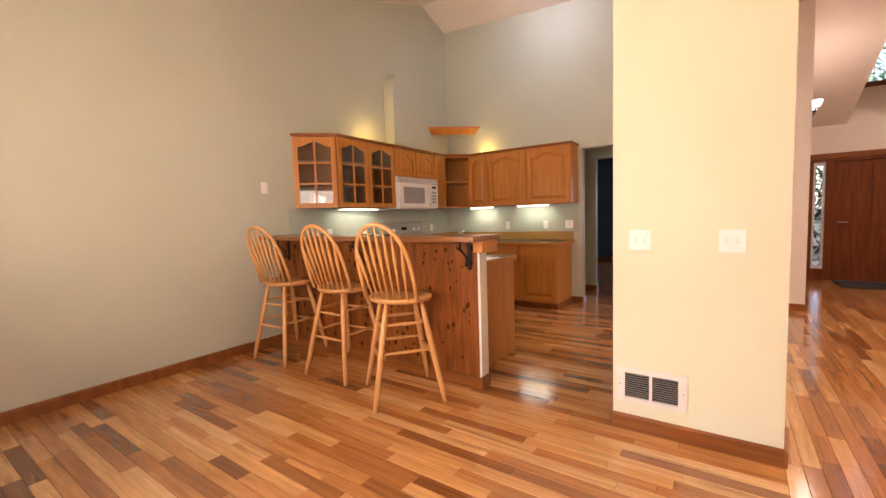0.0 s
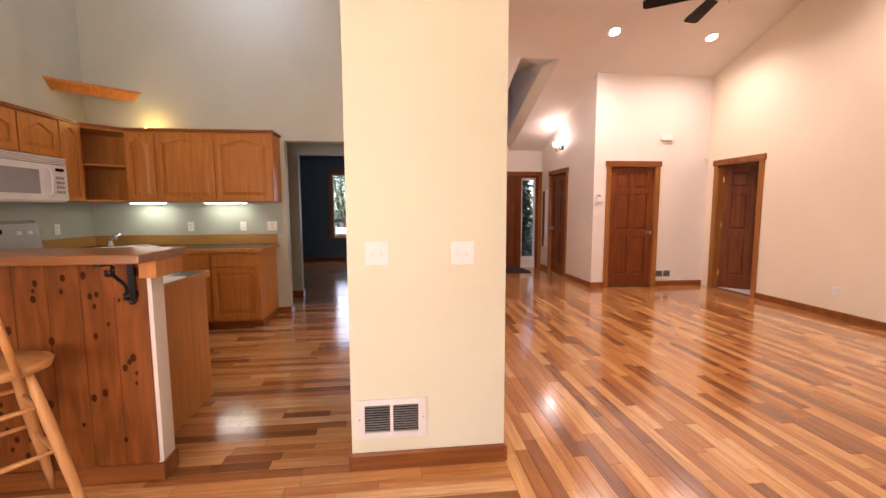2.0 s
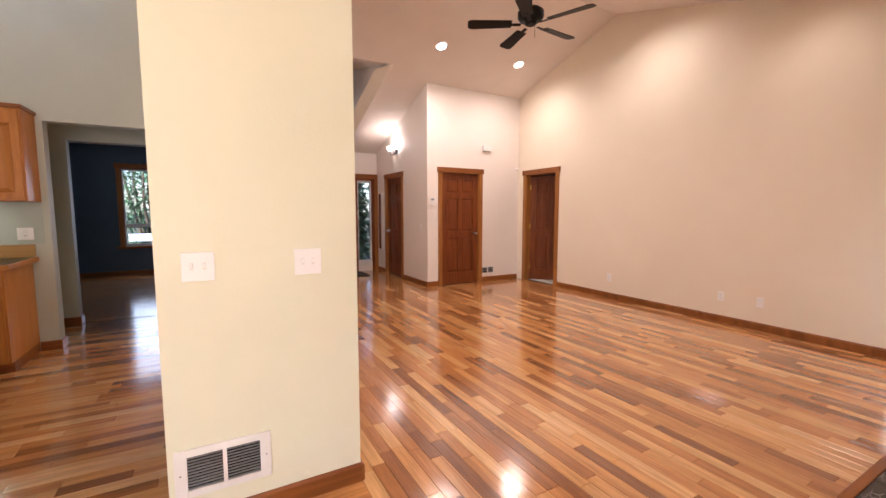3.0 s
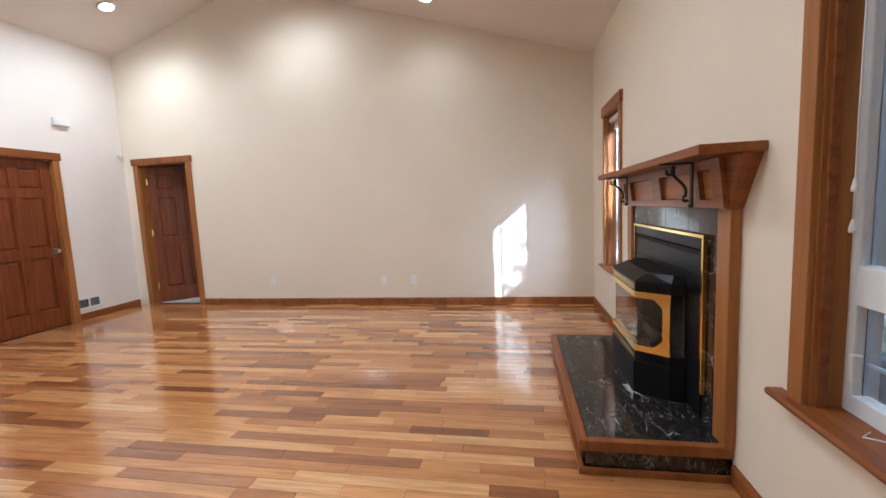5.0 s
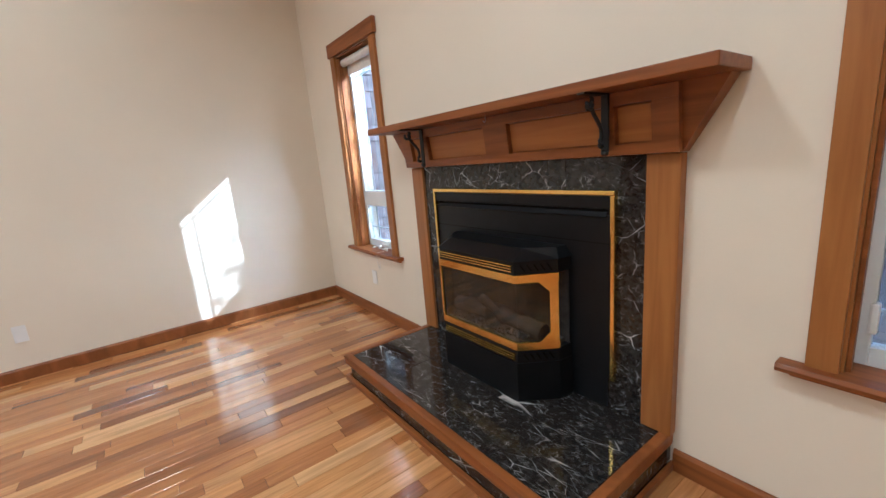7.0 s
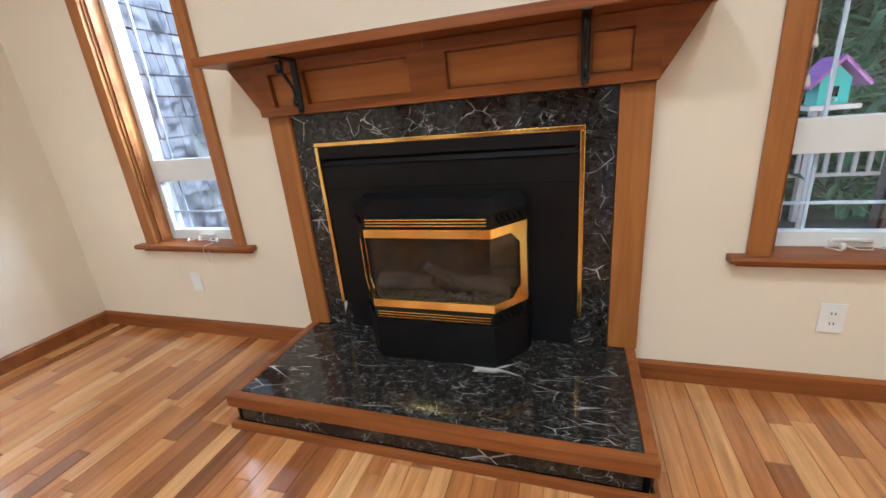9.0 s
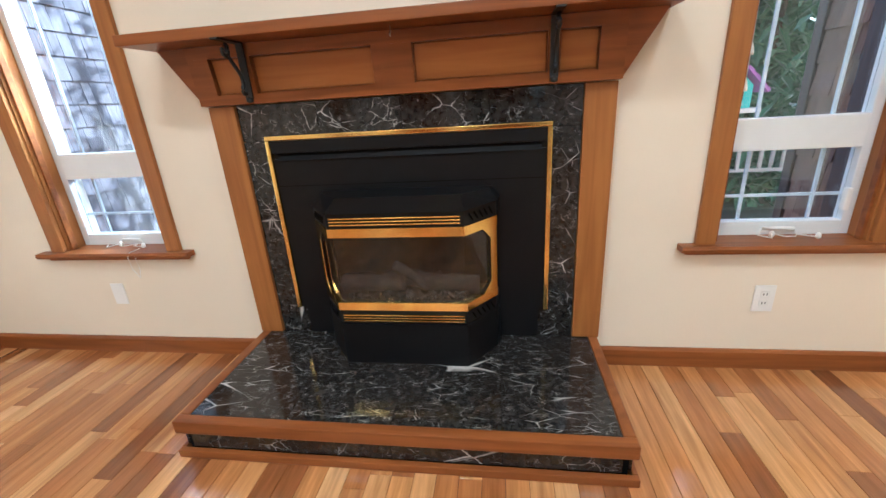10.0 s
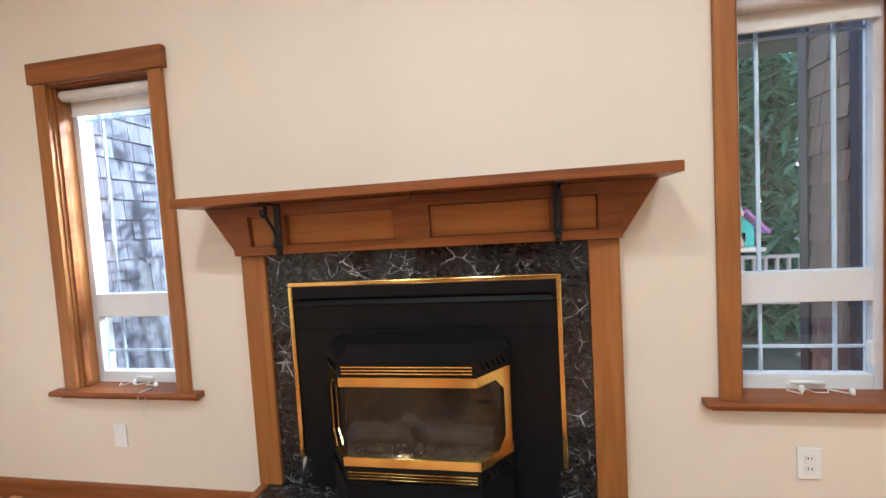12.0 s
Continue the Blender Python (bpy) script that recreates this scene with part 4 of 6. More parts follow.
bay_band("brass_band", 0.712, 0.747, BRASS, 0.004)
bay_band("brass_band", 0.406, 0.440, BRASS, 0.004)
for s in (-1, 1):
    bm = B()
    p, q = Vector((CX + 0.010 + s * 0.372, 1.362, 0)), Vector((CX + 0.010 + s * 0.260, 1.509, 0))
    e = p.lerp(q, 0.20)
    n = Vector((s * 0.145, 0.11, 0)).normalized() * 0.004
    for a_, b_ in ((p, e),):
        prism(bm, [(a_.x, a_.y), (b_.x, b_.y), (b_.x - n.x, b_.y - n.y), (a_.x - n.x, a_.y - n.y)], "z", 0.440, 0.712)
    for zc, up in ((0.440, 1), (0.712, -1)):
        tri = [(p.lerp(q, 0.20), zc), (p.lerp(q, 0.45), zc), (p.lerp(q, 0.20), zc + up * 0.045)]
        v0 = [bm.verts.new((c.x, c.y, z)) for c, z in tri]
        v1 = [bm.verts.new((c.x - n.x, c.y - n.y, z)) for c, z in tri]
        bm.faces.new(v0)
        bm.faces.new(v1[::-1])
        for k in range(3):
            bm.faces.new((v0[k], v0[(k + 1) % 3], v1[(k + 1) % 3], v1[k]))
    bmesh.ops.recalc_face_normals(bm, faces=bm.faces)
    part("brass_post", bm, BRASS, st)
o, i = bay(-0.010, -0.012), bay(-0.013, -0.016)
for k in range(1, 4):
    part("bay_glass", prism(B(), [o[k], o[k + 1], i[k + 1], i[k]], "z", 0.441, 0.711), SMOKE, st, "smoky bay glass").visible_shadow = False
part("firebox_back", box(B(), CX - 0.36, CX + 0.36, 1.286, 1.292, 0.406, 0.747), LOG, st)
part("firebox_floor", prism(B(), bay(-0.03, -0.03), "z", 0.406, 0.425), LOG, st)
random.seed(4)
for x, y, ang, r in ((-0.16, 1.38, 12, 0.040), (0.15, 1.39, -10, 0.042), (0.0, 1.35, 3, 0.035), (-0.02, 1.42, 62, 0.024)):
    c = Vector((CX + x, y, 0.475 + (0.04 if ang > 50 else 0)))
    d = Vector((math.cos(radians(ang)), 0.2 * math.sin(radians(ang)), 0.55 * math.sin(radians(ang)))) * 0.13
    pts = [c + d * k + Vector((0, 0, 0.008 * random.uniform(-1, 1))) for k in (-1, -0.6, -0.2, 0.2, 0.6, 1)]
    part("ceramic_log", tube(B(), pts, [r * random.uniform(0.75, 1.1) for _ in pts], 9), LOG, st)
bm = B()
for _ in range(120):
    x, y = random.uniform(-0.24, 0.24), random.uniform(1.40, 1.465)
    bmesh.ops.create_icosphere(bm, subdivisions=1, radius=random.uniform(0.006, 0.013), matrix=Matrix.Translation((CX + x, y, 0.430 + random.uniform(0, 0.014))))
tagged(part("ember_bed", bm, LOG, st), kind="stuff")

# ---- kitchen ----


def put(parent, name, bm, m, material, label=""):
    bmesh.ops.transform(bm, matrix=m, verts=bm.verts)
    return part(name, bm, material, parent, label)


def arch(u, drop):
    return drop * (0.5 + 0.5 * math.cos(2 * math.pi * u)) ** 0.8


def cabinet_door(parent, m, w, h, glazed=False, drop=0.06, flat=False):
    """A cabinet door, its lower left corner at m's origin, facing local -y; an arched panel or an arched six-light glass."""
    s = 0.055 if w > 0.3 else 0.045
    drop = 0 if flat else drop
    n = 16
    door = put(parent, "door", B_door(w, h, s, drop, n), m, CAB)
    x0, x1 = s, w - s
    curve = [(x0 + (x1 - x0) * k / n, h - s - arch(k / n, drop)) for k in range(n + 1)]
    if glazed:
        put(door, "pane", prism(B(), [(x0, s), (x1, s)] + curve[::-1], "y", 0.008, 0.011), m, GLASS).visible_shadow = False
        put(door, "muntin", box(B(), w / 2 - 0.009, w / 2 + 0.009, 0.002, 0.014, s, h - s), m, CAB)
        for k in (1, 2):
            z = s + (h - 2 * s) * k / 3 - 0.01
            put(door, "muntin", box(B(), x0, x1, 0.003, 0.013, z - 0.009, z + 0.009), m, CAB)
    else:
        bm = B()
        rings = []
        for g, y in ((0.0, 0.018), (0.009, 0.018), (0.042, 0.003)):
            pts = [(x0 + g, s + g), (x1 - g, s + g)] + [(x1 - g - (x1 - x0 - 2 * g) * k / n, h - s - g - arch(1 - k / n, drop)) for k in range(n + 1)]
            rings.append([bm.verts.new((x, y, z)) for x, z in pts])
        for r0, r1 in zip(rings, rings[1:]):
            for k in range(len(r0)):
                bm.faces.new((r0[k], r0[(k + 1) % len(r0)], r1[(k + 1) % len(r0)], r1[k]))
        bm.faces.new(rings[-1])
        bmesh.ops.recalc_face_normals(bm, faces=bm.faces)
        put(door, "raised_panel", bm, m, CAB)
    return door


def B_door(w, h, s, drop, n):
    bm = B()
    box(bm, 0, s, 0, 0.019, 0, h, 0.003)
    box(bm, w - s, w, 0, 0.019, 0, h, 0.003)
    box(bm, s, w - s, 0.001, 0.018, 0, s)
    x0, x1 = s, w - s
    for k in range(n):
        a, b = k / n, (k + 1) / n
        prism(bm, [(x0 + (x1 - x0) * a, h - s - arch(a, drop)), (x0 + (x1 - x0) * b, h - s - arch(b, drop)), (x0 + (x1 - x0) * b, h - 0.001), (x0 + (x1 - x0) * a, h - 0.001)], "y", 0.001, 0.018)
    return bm


def hollow(bm, x0, x1, y0, y1, z0, z1, open_side, t=0.018, shelves=()):
    """A carcase open on one side ('x' at x1 or 'y' at y0)."""
    if open_side == "x":
        box(bm, x0, x0 + t, y0, y1, z0, z1)
        box(bm, x0 + t, x1, y0, y0 + t, z0, z1)
        box(bm, x0 + t, x1, y1 - t, y1, z0, z1)
        inner = (x0 + t, x1 - 0.002, y0 + t, y1 - t)
    else:
        box(bm, x0, x1, y1 - t, y1, z0, z1)
        box(bm, x0, x0 + t, y0, y1 - t, z0, z1)
        box(bm, x1 - t, x1, y0, y1 - t, z0, z1)
        inner = (x0 + t, x1 - t, y0 + 0.002, y1 - t)
    for z in (z0, z1 - t, *shelves):
        box(bm, *inner, z, z + t)
    return bm


ZU0, ZU1 = 1.44, 2.235
LX, BY = -3.18, 6.25


def left_face(y0, z0):
    """Local frame of a door on the west run: faces +x."""
    return Matrix.Translation((LX + 0.020, y0, z0)) @ Matrix.Rotation(radians(90), 4, "Z")


def back_face(x0, z0):
    return Matrix.Translation((x0, BY - 0.020, z0))


g = thing("corner_cabinet", (-3.40, 3.7, ZU0), "honey oak angled end cabinet with an arched glass door", "cabinet", "wall cabinets")
bm = B()
tri = [(-3.508, 3.50), (LX, 3.828), (-3.508, 3.828)]
for z in (ZU0, 1.70, 1.96, ZU1 - 0.018):
    prism(bm, tri, "z", z, z + 0.018)
box(bm, -3.508, LX, 3.810, 3.828, ZU0, ZU1)
box(bm, -3.508, -3.500, 3.512, 3.809, ZU0, ZU1)
# carcase and shelves carry the shade as a darker oak colour
part("body", bm, CAB_SHADED, g)
L45 = math.hypot(0.328, 0.328)
cabinet_door(g, Matrix.Translation((-3.502, 3.489, ZU0 + 0.003)) @ Matrix.Rotation(radians(45), 4, "Z"), L45, ZU1 - ZU0 - 0.006, True)
# two small white flared cylinders on the cabinet bottom
bm = B()
for k, (px, py, hh) in enumerate(((-3.40, 3.72, 0.13), (-3.36, 3.745, 0.11))):
    turned(bm, (px, py, ZU0 + 0.018), [(0.028, 0), (0.034, 0.01), (0.036, hh), (0.030, hh)], 16)
    solid("glass_tumbler", bm, PLASTIC, "small white flared cylinder standing in the cabinet", "cup", base=(px, py, ZU0 + 0.018))
    bm = B()
bm.free()

for y0, y1 in ((3.830, 4.308), (4.310, 4.788)):
    c = thing("glass_cabinet", (-3.35, (y0 + y1) / 2, ZU0), "honey oak wall cabinet with an arched six-light glass door", "cabinet", "wall cabinets")
    # inside painted darker than the doors to stand for its shade
    part("body", hollow(B(), -3.508, LX, y0, y1, ZU0, ZU1, "x", shelves=(1.70, 1.96)), CAB_SHADED, c)
    cabinet_door(c, left_face(y0 + 0.003, ZU0 + 0.003), y1 - y0 - 0.006, ZU1 - ZU0 - 0.006, True)
c = thing("over_range_cabinet", (-3.35, 5.24, 1.86), "short honey oak cabinet with two arched doors above the microwave", "cabinet", "wall cabinets")
part("body", box(B(), -3.508, LX, 4.790, 5.698, 1.862, ZU1), CAB, c)
for y0 in (4.795, 5.247):
    cabinet_door(c, left_face(y0 + 0.006, 1.872), 0.434, ZU1 - 1.890, drop=0.07)
c = thing("narrow_cabinet", (-3.35, 5.84, ZU0), "narrow honey oak wall cabinet with an arched door", "cabinet", "wall cabinets")
part("body", box(B(), -3.508, LX, 5.700, 5.978, ZU0, ZU1), CAB, c)
cabinet_door(c, left_face(5.703, ZU0 + 0.003), 0.272, ZU1 - ZU0 - 0.006)
c = thing("corner_shelf_unit", (-3.2, 6.3, ZU0), "open honey oak corner shelf unit between wall cabinets", "shelf", "wall cabinets")
penta = [(-3.508, 5.980), (LX, 5.980), (-2.905, BY), (-2.905, 6.578), (-3.508, 6.578)]
for z, n in ((ZU0, "bottom"), (1.83, "shelf"), (ZU1 - 0.02, "top")):
    part(n, prism(B(), penta, "z", z, z + 0.02), CAB, c)
part("back", prism(B(), [(-3.506, 6.30), (-3.20, 6.577), (-3.506, 6.577)], "z", ZU0 + 0.02, ZU1 - 0.02), CAB, c)
part("back", box(B(), -3.507, -3.499, 5.982, 6.299, ZU0 + 0.02, ZU1 - 0.02), CAB, c)
part("back", box(B(), -3.199, -2.907, 6.569, 6.577, ZU0 + 0.02, ZU1 - 0.02), CAB, c)
for x0, x1, dr in ((-2.903, -2.575, 1), (-2.573, -1.300, 2)):
    c = thing("wall_cabinet", ((x0 + x1) / 2, 6.4, ZU0), "honey oak wall cabinet with arched raised-panel doors", "cabinet", "wall cabinets")
    part("body", box(B(), x0, x1, BY, 6.578, ZU0, ZU1), CAB, c)
    w = (x1 - x0 - 0.004) / dr
    for k in range(dr):
        cabinet_door(c, back_face(x0 + 0.010 + k * w, ZU0 + 0.012), w - 0.020, ZU1 - ZU0 - 0.030)
# crown along the tops
bm = B()
path = [(-3.508, 3.475), (LX + 0.03, 3.810), (LX + 0.03, 5.965), (-2.895, BY - 0.03), (-1.285, BY - 0.03), (-1.285, 6.578)]
inner = [(-3.508, 3.54), (LX - 0.02, 3.83), (LX - 0.02, 5.99), (-2.92, BY + 0.02), (-1.34, BY + 0.02), (-1.34, 6.578)]
for k in range(5):
    prism(bm, [path[k], path[k + 1], inner[k + 1], inner[k]], "z", ZU1 + 0.001, ZU1 + 0.030)
solid("cabinet_crown", bm, TRIM_X, "reddish crown strip along the tops of the wall cabinets", "trim", kind="structure")

mw = thing("microwave_oven", (-3.3, 5.24, 1.42), "white over-range microwave oven", "microwave")
part("body", box(B(), -3.508, -3.14, 4.795, 5.695, 1.425, 1.858, 0.006), WHITE, mw)
part("door", box(B(), -3.139, -3.115, 4.80, 5.50, 1.440, 1.780, 0.006), WHITE, mw)
part("window", box(B(), -3.114, -3.112, 4.90, 5.36, 1.50, 1.72), GREY, mw)
part("handle", tube(B(), [(-3.113, 5.455, 1.47), (-3.085, 5.46, 1.52), (-3.080, 5.46, 1.61), (-3.085, 5.46, 1.70), (-3.113, 5.455, 1.75)], 0.011), WHITE, mw)
part("control_panel", box(B(), -3.139, -3.118, 5.505, 5.69, 1.440, 1.780, 0.004), WHITE, mw)
part("display", box(B(), -3.117, -3.115, 5.55, 5.65, 1.72, 1.75), DARK, mw)
for r in range(4):
    for k in range(3):
        part("button", box(B(), -3.117, -3.114, 5.55 + 0.035 * k, 5.575 + 0.035 * k, 1.51 + 0.045 * r, 1.535 + 0.045 * r), GREY, mw)
part("vent_gap", box(B(), -3.1398, -3.1385, 4.802, 5.688, 1.784, 1.855), DARK, mw)
for k in range(4):
    part("vent_slat", box(B(), -3.139, -3.120, 4.80, 5.69, 1.788 + 0.017 * k, 1.799 + 0.017 * k), WHITE, mw)

rg = thing("kitchen_range", (-3.2, 5.24, 0), "white freestanding electric range against the kitchen wall", "stove")
part("body", box(B(), -3.505, -2.87, 4.80, 5.70, 0.01, 0.905, 0.006), WHITE, rg)
part("cooktop", box(B(), -3.42, -2.86, 4.805, 5.695, 0.907, 0.918, 0.003), DARK, rg)
part("backguard", prism(B(), [(-3.505, 0.919), (-3.40, 0.919), (-3.44, 1.22), (-3.47, 1.25), (-3.505, 1.25)], "y", 4.80, 5.70), SILVER, rg, "silver grey control panel")
part("clock_display", box(B(), -3.436, -3.428, 5.19, 5.31, 1.13, 1.17), DARK, rg)
for y in (4.90, 5.02, 5.46, 5.58):
    part("knob", rod(B(), (-3.43, y, 1.13), (-3.405, y, 1.133), 0.022, 0.018, 14), WHITE, rg)
part("oven_door", box(B(), -2.868, -2.845, 4.83, 5.67, 0.25, 0.80, 0.006), WHITE, rg)

# duct chase above the range, corner ledge
arch_pts = [(5.02, 2.27), (5.56, 2.27)] + [(5.29 + 0.27 * math.cos(math.pi * k / 12), 3.14 + 0.20 * math.sin(math.pi * k / 12)) for k in range(13)]
bm = prism(B(), arch_pts, "x", -3.51, -3.34)
solid("trim_duct_chase", bm, SAGE, "sage grey boxed duct chase above the range", "duct chase", kind="structure")
bm = B()
tri2 = [(-3.51, 6.03), (-2.87, 6.58), (-3.51, 6.58)]
prism(bm, tri2, "z", 2.715, 2.745)
q = [bm.verts.new(p) for p in ((-3.508, 6.115, 2.63), (-2.955, 6.578, 2.63), (-2.885, 6.578, 2.714), (-3.508, 6.045, 2.714))]
q2 = [bm.verts.new(p) for p in ((-3.508, 6.135, 2.63), (-2.975, 6.578, 2.63), (-2.905, 6.578, 2.714), (-3.508, 6.065, 2.714))]
bm.faces.new(q)
bm.faces.new(q2[::-1])
for k in range(4):
    bm.faces.new((q[k], q[(k + 1) % 4], q2[(k + 1) % 4], q2[k]))
bmesh.ops.recalc_face_normals(bm, faces=bm.faces)
solid("corner_ledge", bm, CAB, "honey oak crown ledge across the kitchen corner", "shelf", base=(-3.2, 6.3, 2.63))
solid("wall_splash", box(B(), -3.5095, -3.506, 3.4, 6.57, 1.04, 1.438), GREEN, "grey green painted splash wall under the cabinets", "wall", kind="structure")
solid("wall_splash_back", box(B(), -3.505, -1.30, 6.5755, 6.579, 1.04, 1.438), GREEN, "grey green painted splash wall under the cabinets", "wall", kind="structure")

# base cabinets
for x0, x1 in ((-2.44, -1.92), (-1.918, -1.40)):
    c = thing("base_cabinet", ((x0 + x1) / 2, 6.2, 0), "honey oak base cabinet with a drawer over a panel door", "cabinet", "base cabinets")
    part("body", box(B(), x0, x1, 5.93, 6.575, 0.09, 0.876), CAB, c)
    part("toe_kick", box(B(), x0, x1, 5.985, 6.57, 0.002, 0.09), TRIM_X, c)
    part("drawer_front", box(B(), x0 + 0.012, x1 - 0.012, 5.910, 5.929, 0.715, 0.855, 0.004), CAB, c)
    cabinet_door(c, Matrix.Translation((x0 + 0.012, 5.910, 0.12)), x1 - x0 - 0.024, 0.575, flat=True)
c = thing("sink_base_cabinet", (-3.0, 6.1, 0), "honey oak corner sink base cabinet", "cabinet", "base cabinets")
part("body", prism(B(), [(-3.505, 5.705), (-2.88, 5.705), (-2.442, 5.93), (-2.442, 6.575), (-3.505, 6.575)], "z", 0.002, 0.876), CAB, c)
c = thing("base_cabinet", (-3.2, 4.1, 0), "honey oak base cabinet beside the range", "cabinet", "base cabinets")
part("body", box(B(), -3.505, -2.88, 3.98, 4.79, 0.002, 0.876), CAB, c)
c = thing("peninsula_cabinet", (-2.1, 3.7, 0), "honey oak peninsula base cabinet with a plain end panel", "cabinet", "base cabinets")
part("body", box(B(), -3.505, -1.245, 3.372, 3.975, 0.002, 0.876), CAB, c)
part("end_panel", box(B(), -1.244, -1.215, 3.372, 4.21, 0.002, 0.876, 0.002), CAB, c)
bm = B()
prism(bm, [(-3.505, 5.705), (-2.85, 5.705), (-2.43, 5.90), (-1.365, 5.90), (-1.365, 6.572), (-3.505, 6.572)], "z", 0.878, 0.918)
ct = thing("countertop", (-2.4, 6.2, 0.878), "dark green laminate countertop with an oak edge along the kitchen walls", "countertop")
part("surface", bm, COUNTER, ct)
bm = B()
box(bm, -2.43, -1.35, 5.882, 5.899, 0.876, 0.919, 0.003)
box(bm, -1.364, -1.350, 5.900, 6.572, 0.876, 0.919, 0.003)
part("wood_edge", bm, CAB, ct)
bm = B()
box(bm, -3.505, -1.37, 6.555, 6.573, 0.919, 1.038, 0.003)
box(bm, -3.504, -3.487, 5.71, 6.554, 0.919, 1.038, 0.003)
part("backsplash", bm, SPLASH, ct, "yellowish wooden backsplash")
ct = thing("peninsula_countertop", (-2.3, 3.7, 0.878), "dark laminate lower peninsula countertop with an oak edge", "countertop")
part("surface", box(B(), -3.505, -1.20, 3.372, 4.205, 0.878, 0.916), COUNTER, ct)
part("wood_edge", box(B(), -1.199, -1.185, 3.372, 4.222, 0.876, 0.918, 0.003), CAB, ct)
part("wood_edge", box(B(), -3.50, -1.20, 4.206, 4.222, 0.876, 0.918, 0.003), CAB, ct)
part("wall_return", box(B(), -3.505, -2.87, 4.223, 4.79, 0.878, 0.916), COUNTER, ct)
solid("paper_sheet", box(B(), -1.42, -1.20, 3.60, 3.92, 0.9185, 0.925, 0.002), PLASTIC, "white paper pad lying on the lower counter", "paper", base=(-1.31, 3.76, 0.9185))
sk = thing("corner_sink", (-2.98, 6.08, 0.918), "white rimmed corner sink with a chrome faucet", "sink")
R45 = Matrix.Translation((-2.96, 6.06, 0)) @ Matrix.Rotation(radians(45), 4, "Z")
bm = B()
for x0, x1, y0, y1 in ((-0.36, 0.36, -0.23, -0.20), (-0.36, 0.36, 0.16, 0.23), (-0.36, -0.33, -0.20, 0.16), (0.33, 0.36, -0.20, 0.16), (-0.015, 0.015, -0.20, 0.16)):
    box(bm, x0, x1, y0, y1, 0.9185, 0.932, 0.004)
put(sk, "rim", bm, R45, WHITE)
put(sk, "basin", box(B(), -0.33, 0.33, -0.20, 0.16, 0.9182, 0.921), R45, GREY)
bm = B()
turned(bm, (0, 0.19, 0.932), [(0.028, 0), (0.026, 0.02), (0.018, 0.06), (0.012, 0.07)], 14)
tube(bm, [(0, 0.19, 0.99), (0, 0.14, 1.04), (0, 0.04, 1.07), (0, -0.04, 1.06), (0, -0.06, 1.03)], 0.011)
tube(bm, [(0, 0.19, 1.0), (0.03, 0.20, 1.03), (0.10, 0.20, 1.07)], [0.008, 0.009, 0.012])
put(sk, "faucet", bm, R45, STEEL, "chrome faucet")

# peninsula half wall with knotty pine boards and the raised bar
hwl = thing("bar_half_wall", (-2.3, 3.31, 0), "raised bar half wall faced with knotty pine boards", "bar counter")
part("core", box(B(), -3.508, -1.042, 3.262, 3.365, 0.002, 1.10), WHITE_WALL, hwl, "white drywall end")
xs = np.linspace(-3.508, -1.060, 18)
for k in range(17):
    part("pine_board", box(B(), xs[k] + 0.0012, xs[k + 1] - 0.0012, 3.248, 3.2615, 0.09, 1.10, 0.0015), PINE, hwl)
part("base_trim", box(B(), -3.508, -1.030, 3.232, 3.2475, 0.001, 0.092, 0.003), TRIM_X, hwl)
part("base_trim", box(B(), -1.0415, -1.026, 3.248, 3.366, 0.001, 0.092, 0.003), TRIM, hwl)
random.seed(11)
bm = B()
for k in range(130):
    x, z, r = random.uniform(-3.3, -1.09), random.uniform(0.14, 1.06), random.uniform(0.008, 0.020)
    pts = [(x + r * math.cos(t * math.pi / 5) * 0.8, z + r * 1.25 * math.sin(t * math.pi / 5)) for t in range(10)]
    prism(bm, pts, "y", 3.2472, 3.2485)
tagged(part("knots", bm, KNOT, hwl, "dark pine knots"), kind="stuff")
bt = thing("breakfast_bar", (-2.2, 3.2, 1.10), "wooden raised bar top along the peninsula", "countertop")
part("slab", box(B(), -3.508, -0.955, 3.03, 3.43, 1.118, 1.158, 0.005), BAR_TOP, bt)
part("end_block", box(B(), -1.041, -0.965, 3.17, 3.40, 1.035, 1.117, 0.004), CAB, bt)
part("cleat", box(B(), -3.508, -1.06, 3.232, 3.40, 1.101, 1.117), BAR_TOP, bt)
for x in (-3.3, -2.2, -1.11):
    bracket("bar_bracket", pose(x, 3.231 if x > -5 else 0, 1.117, 0, 0, -90), "bar brackets", 1.0, 1.45)


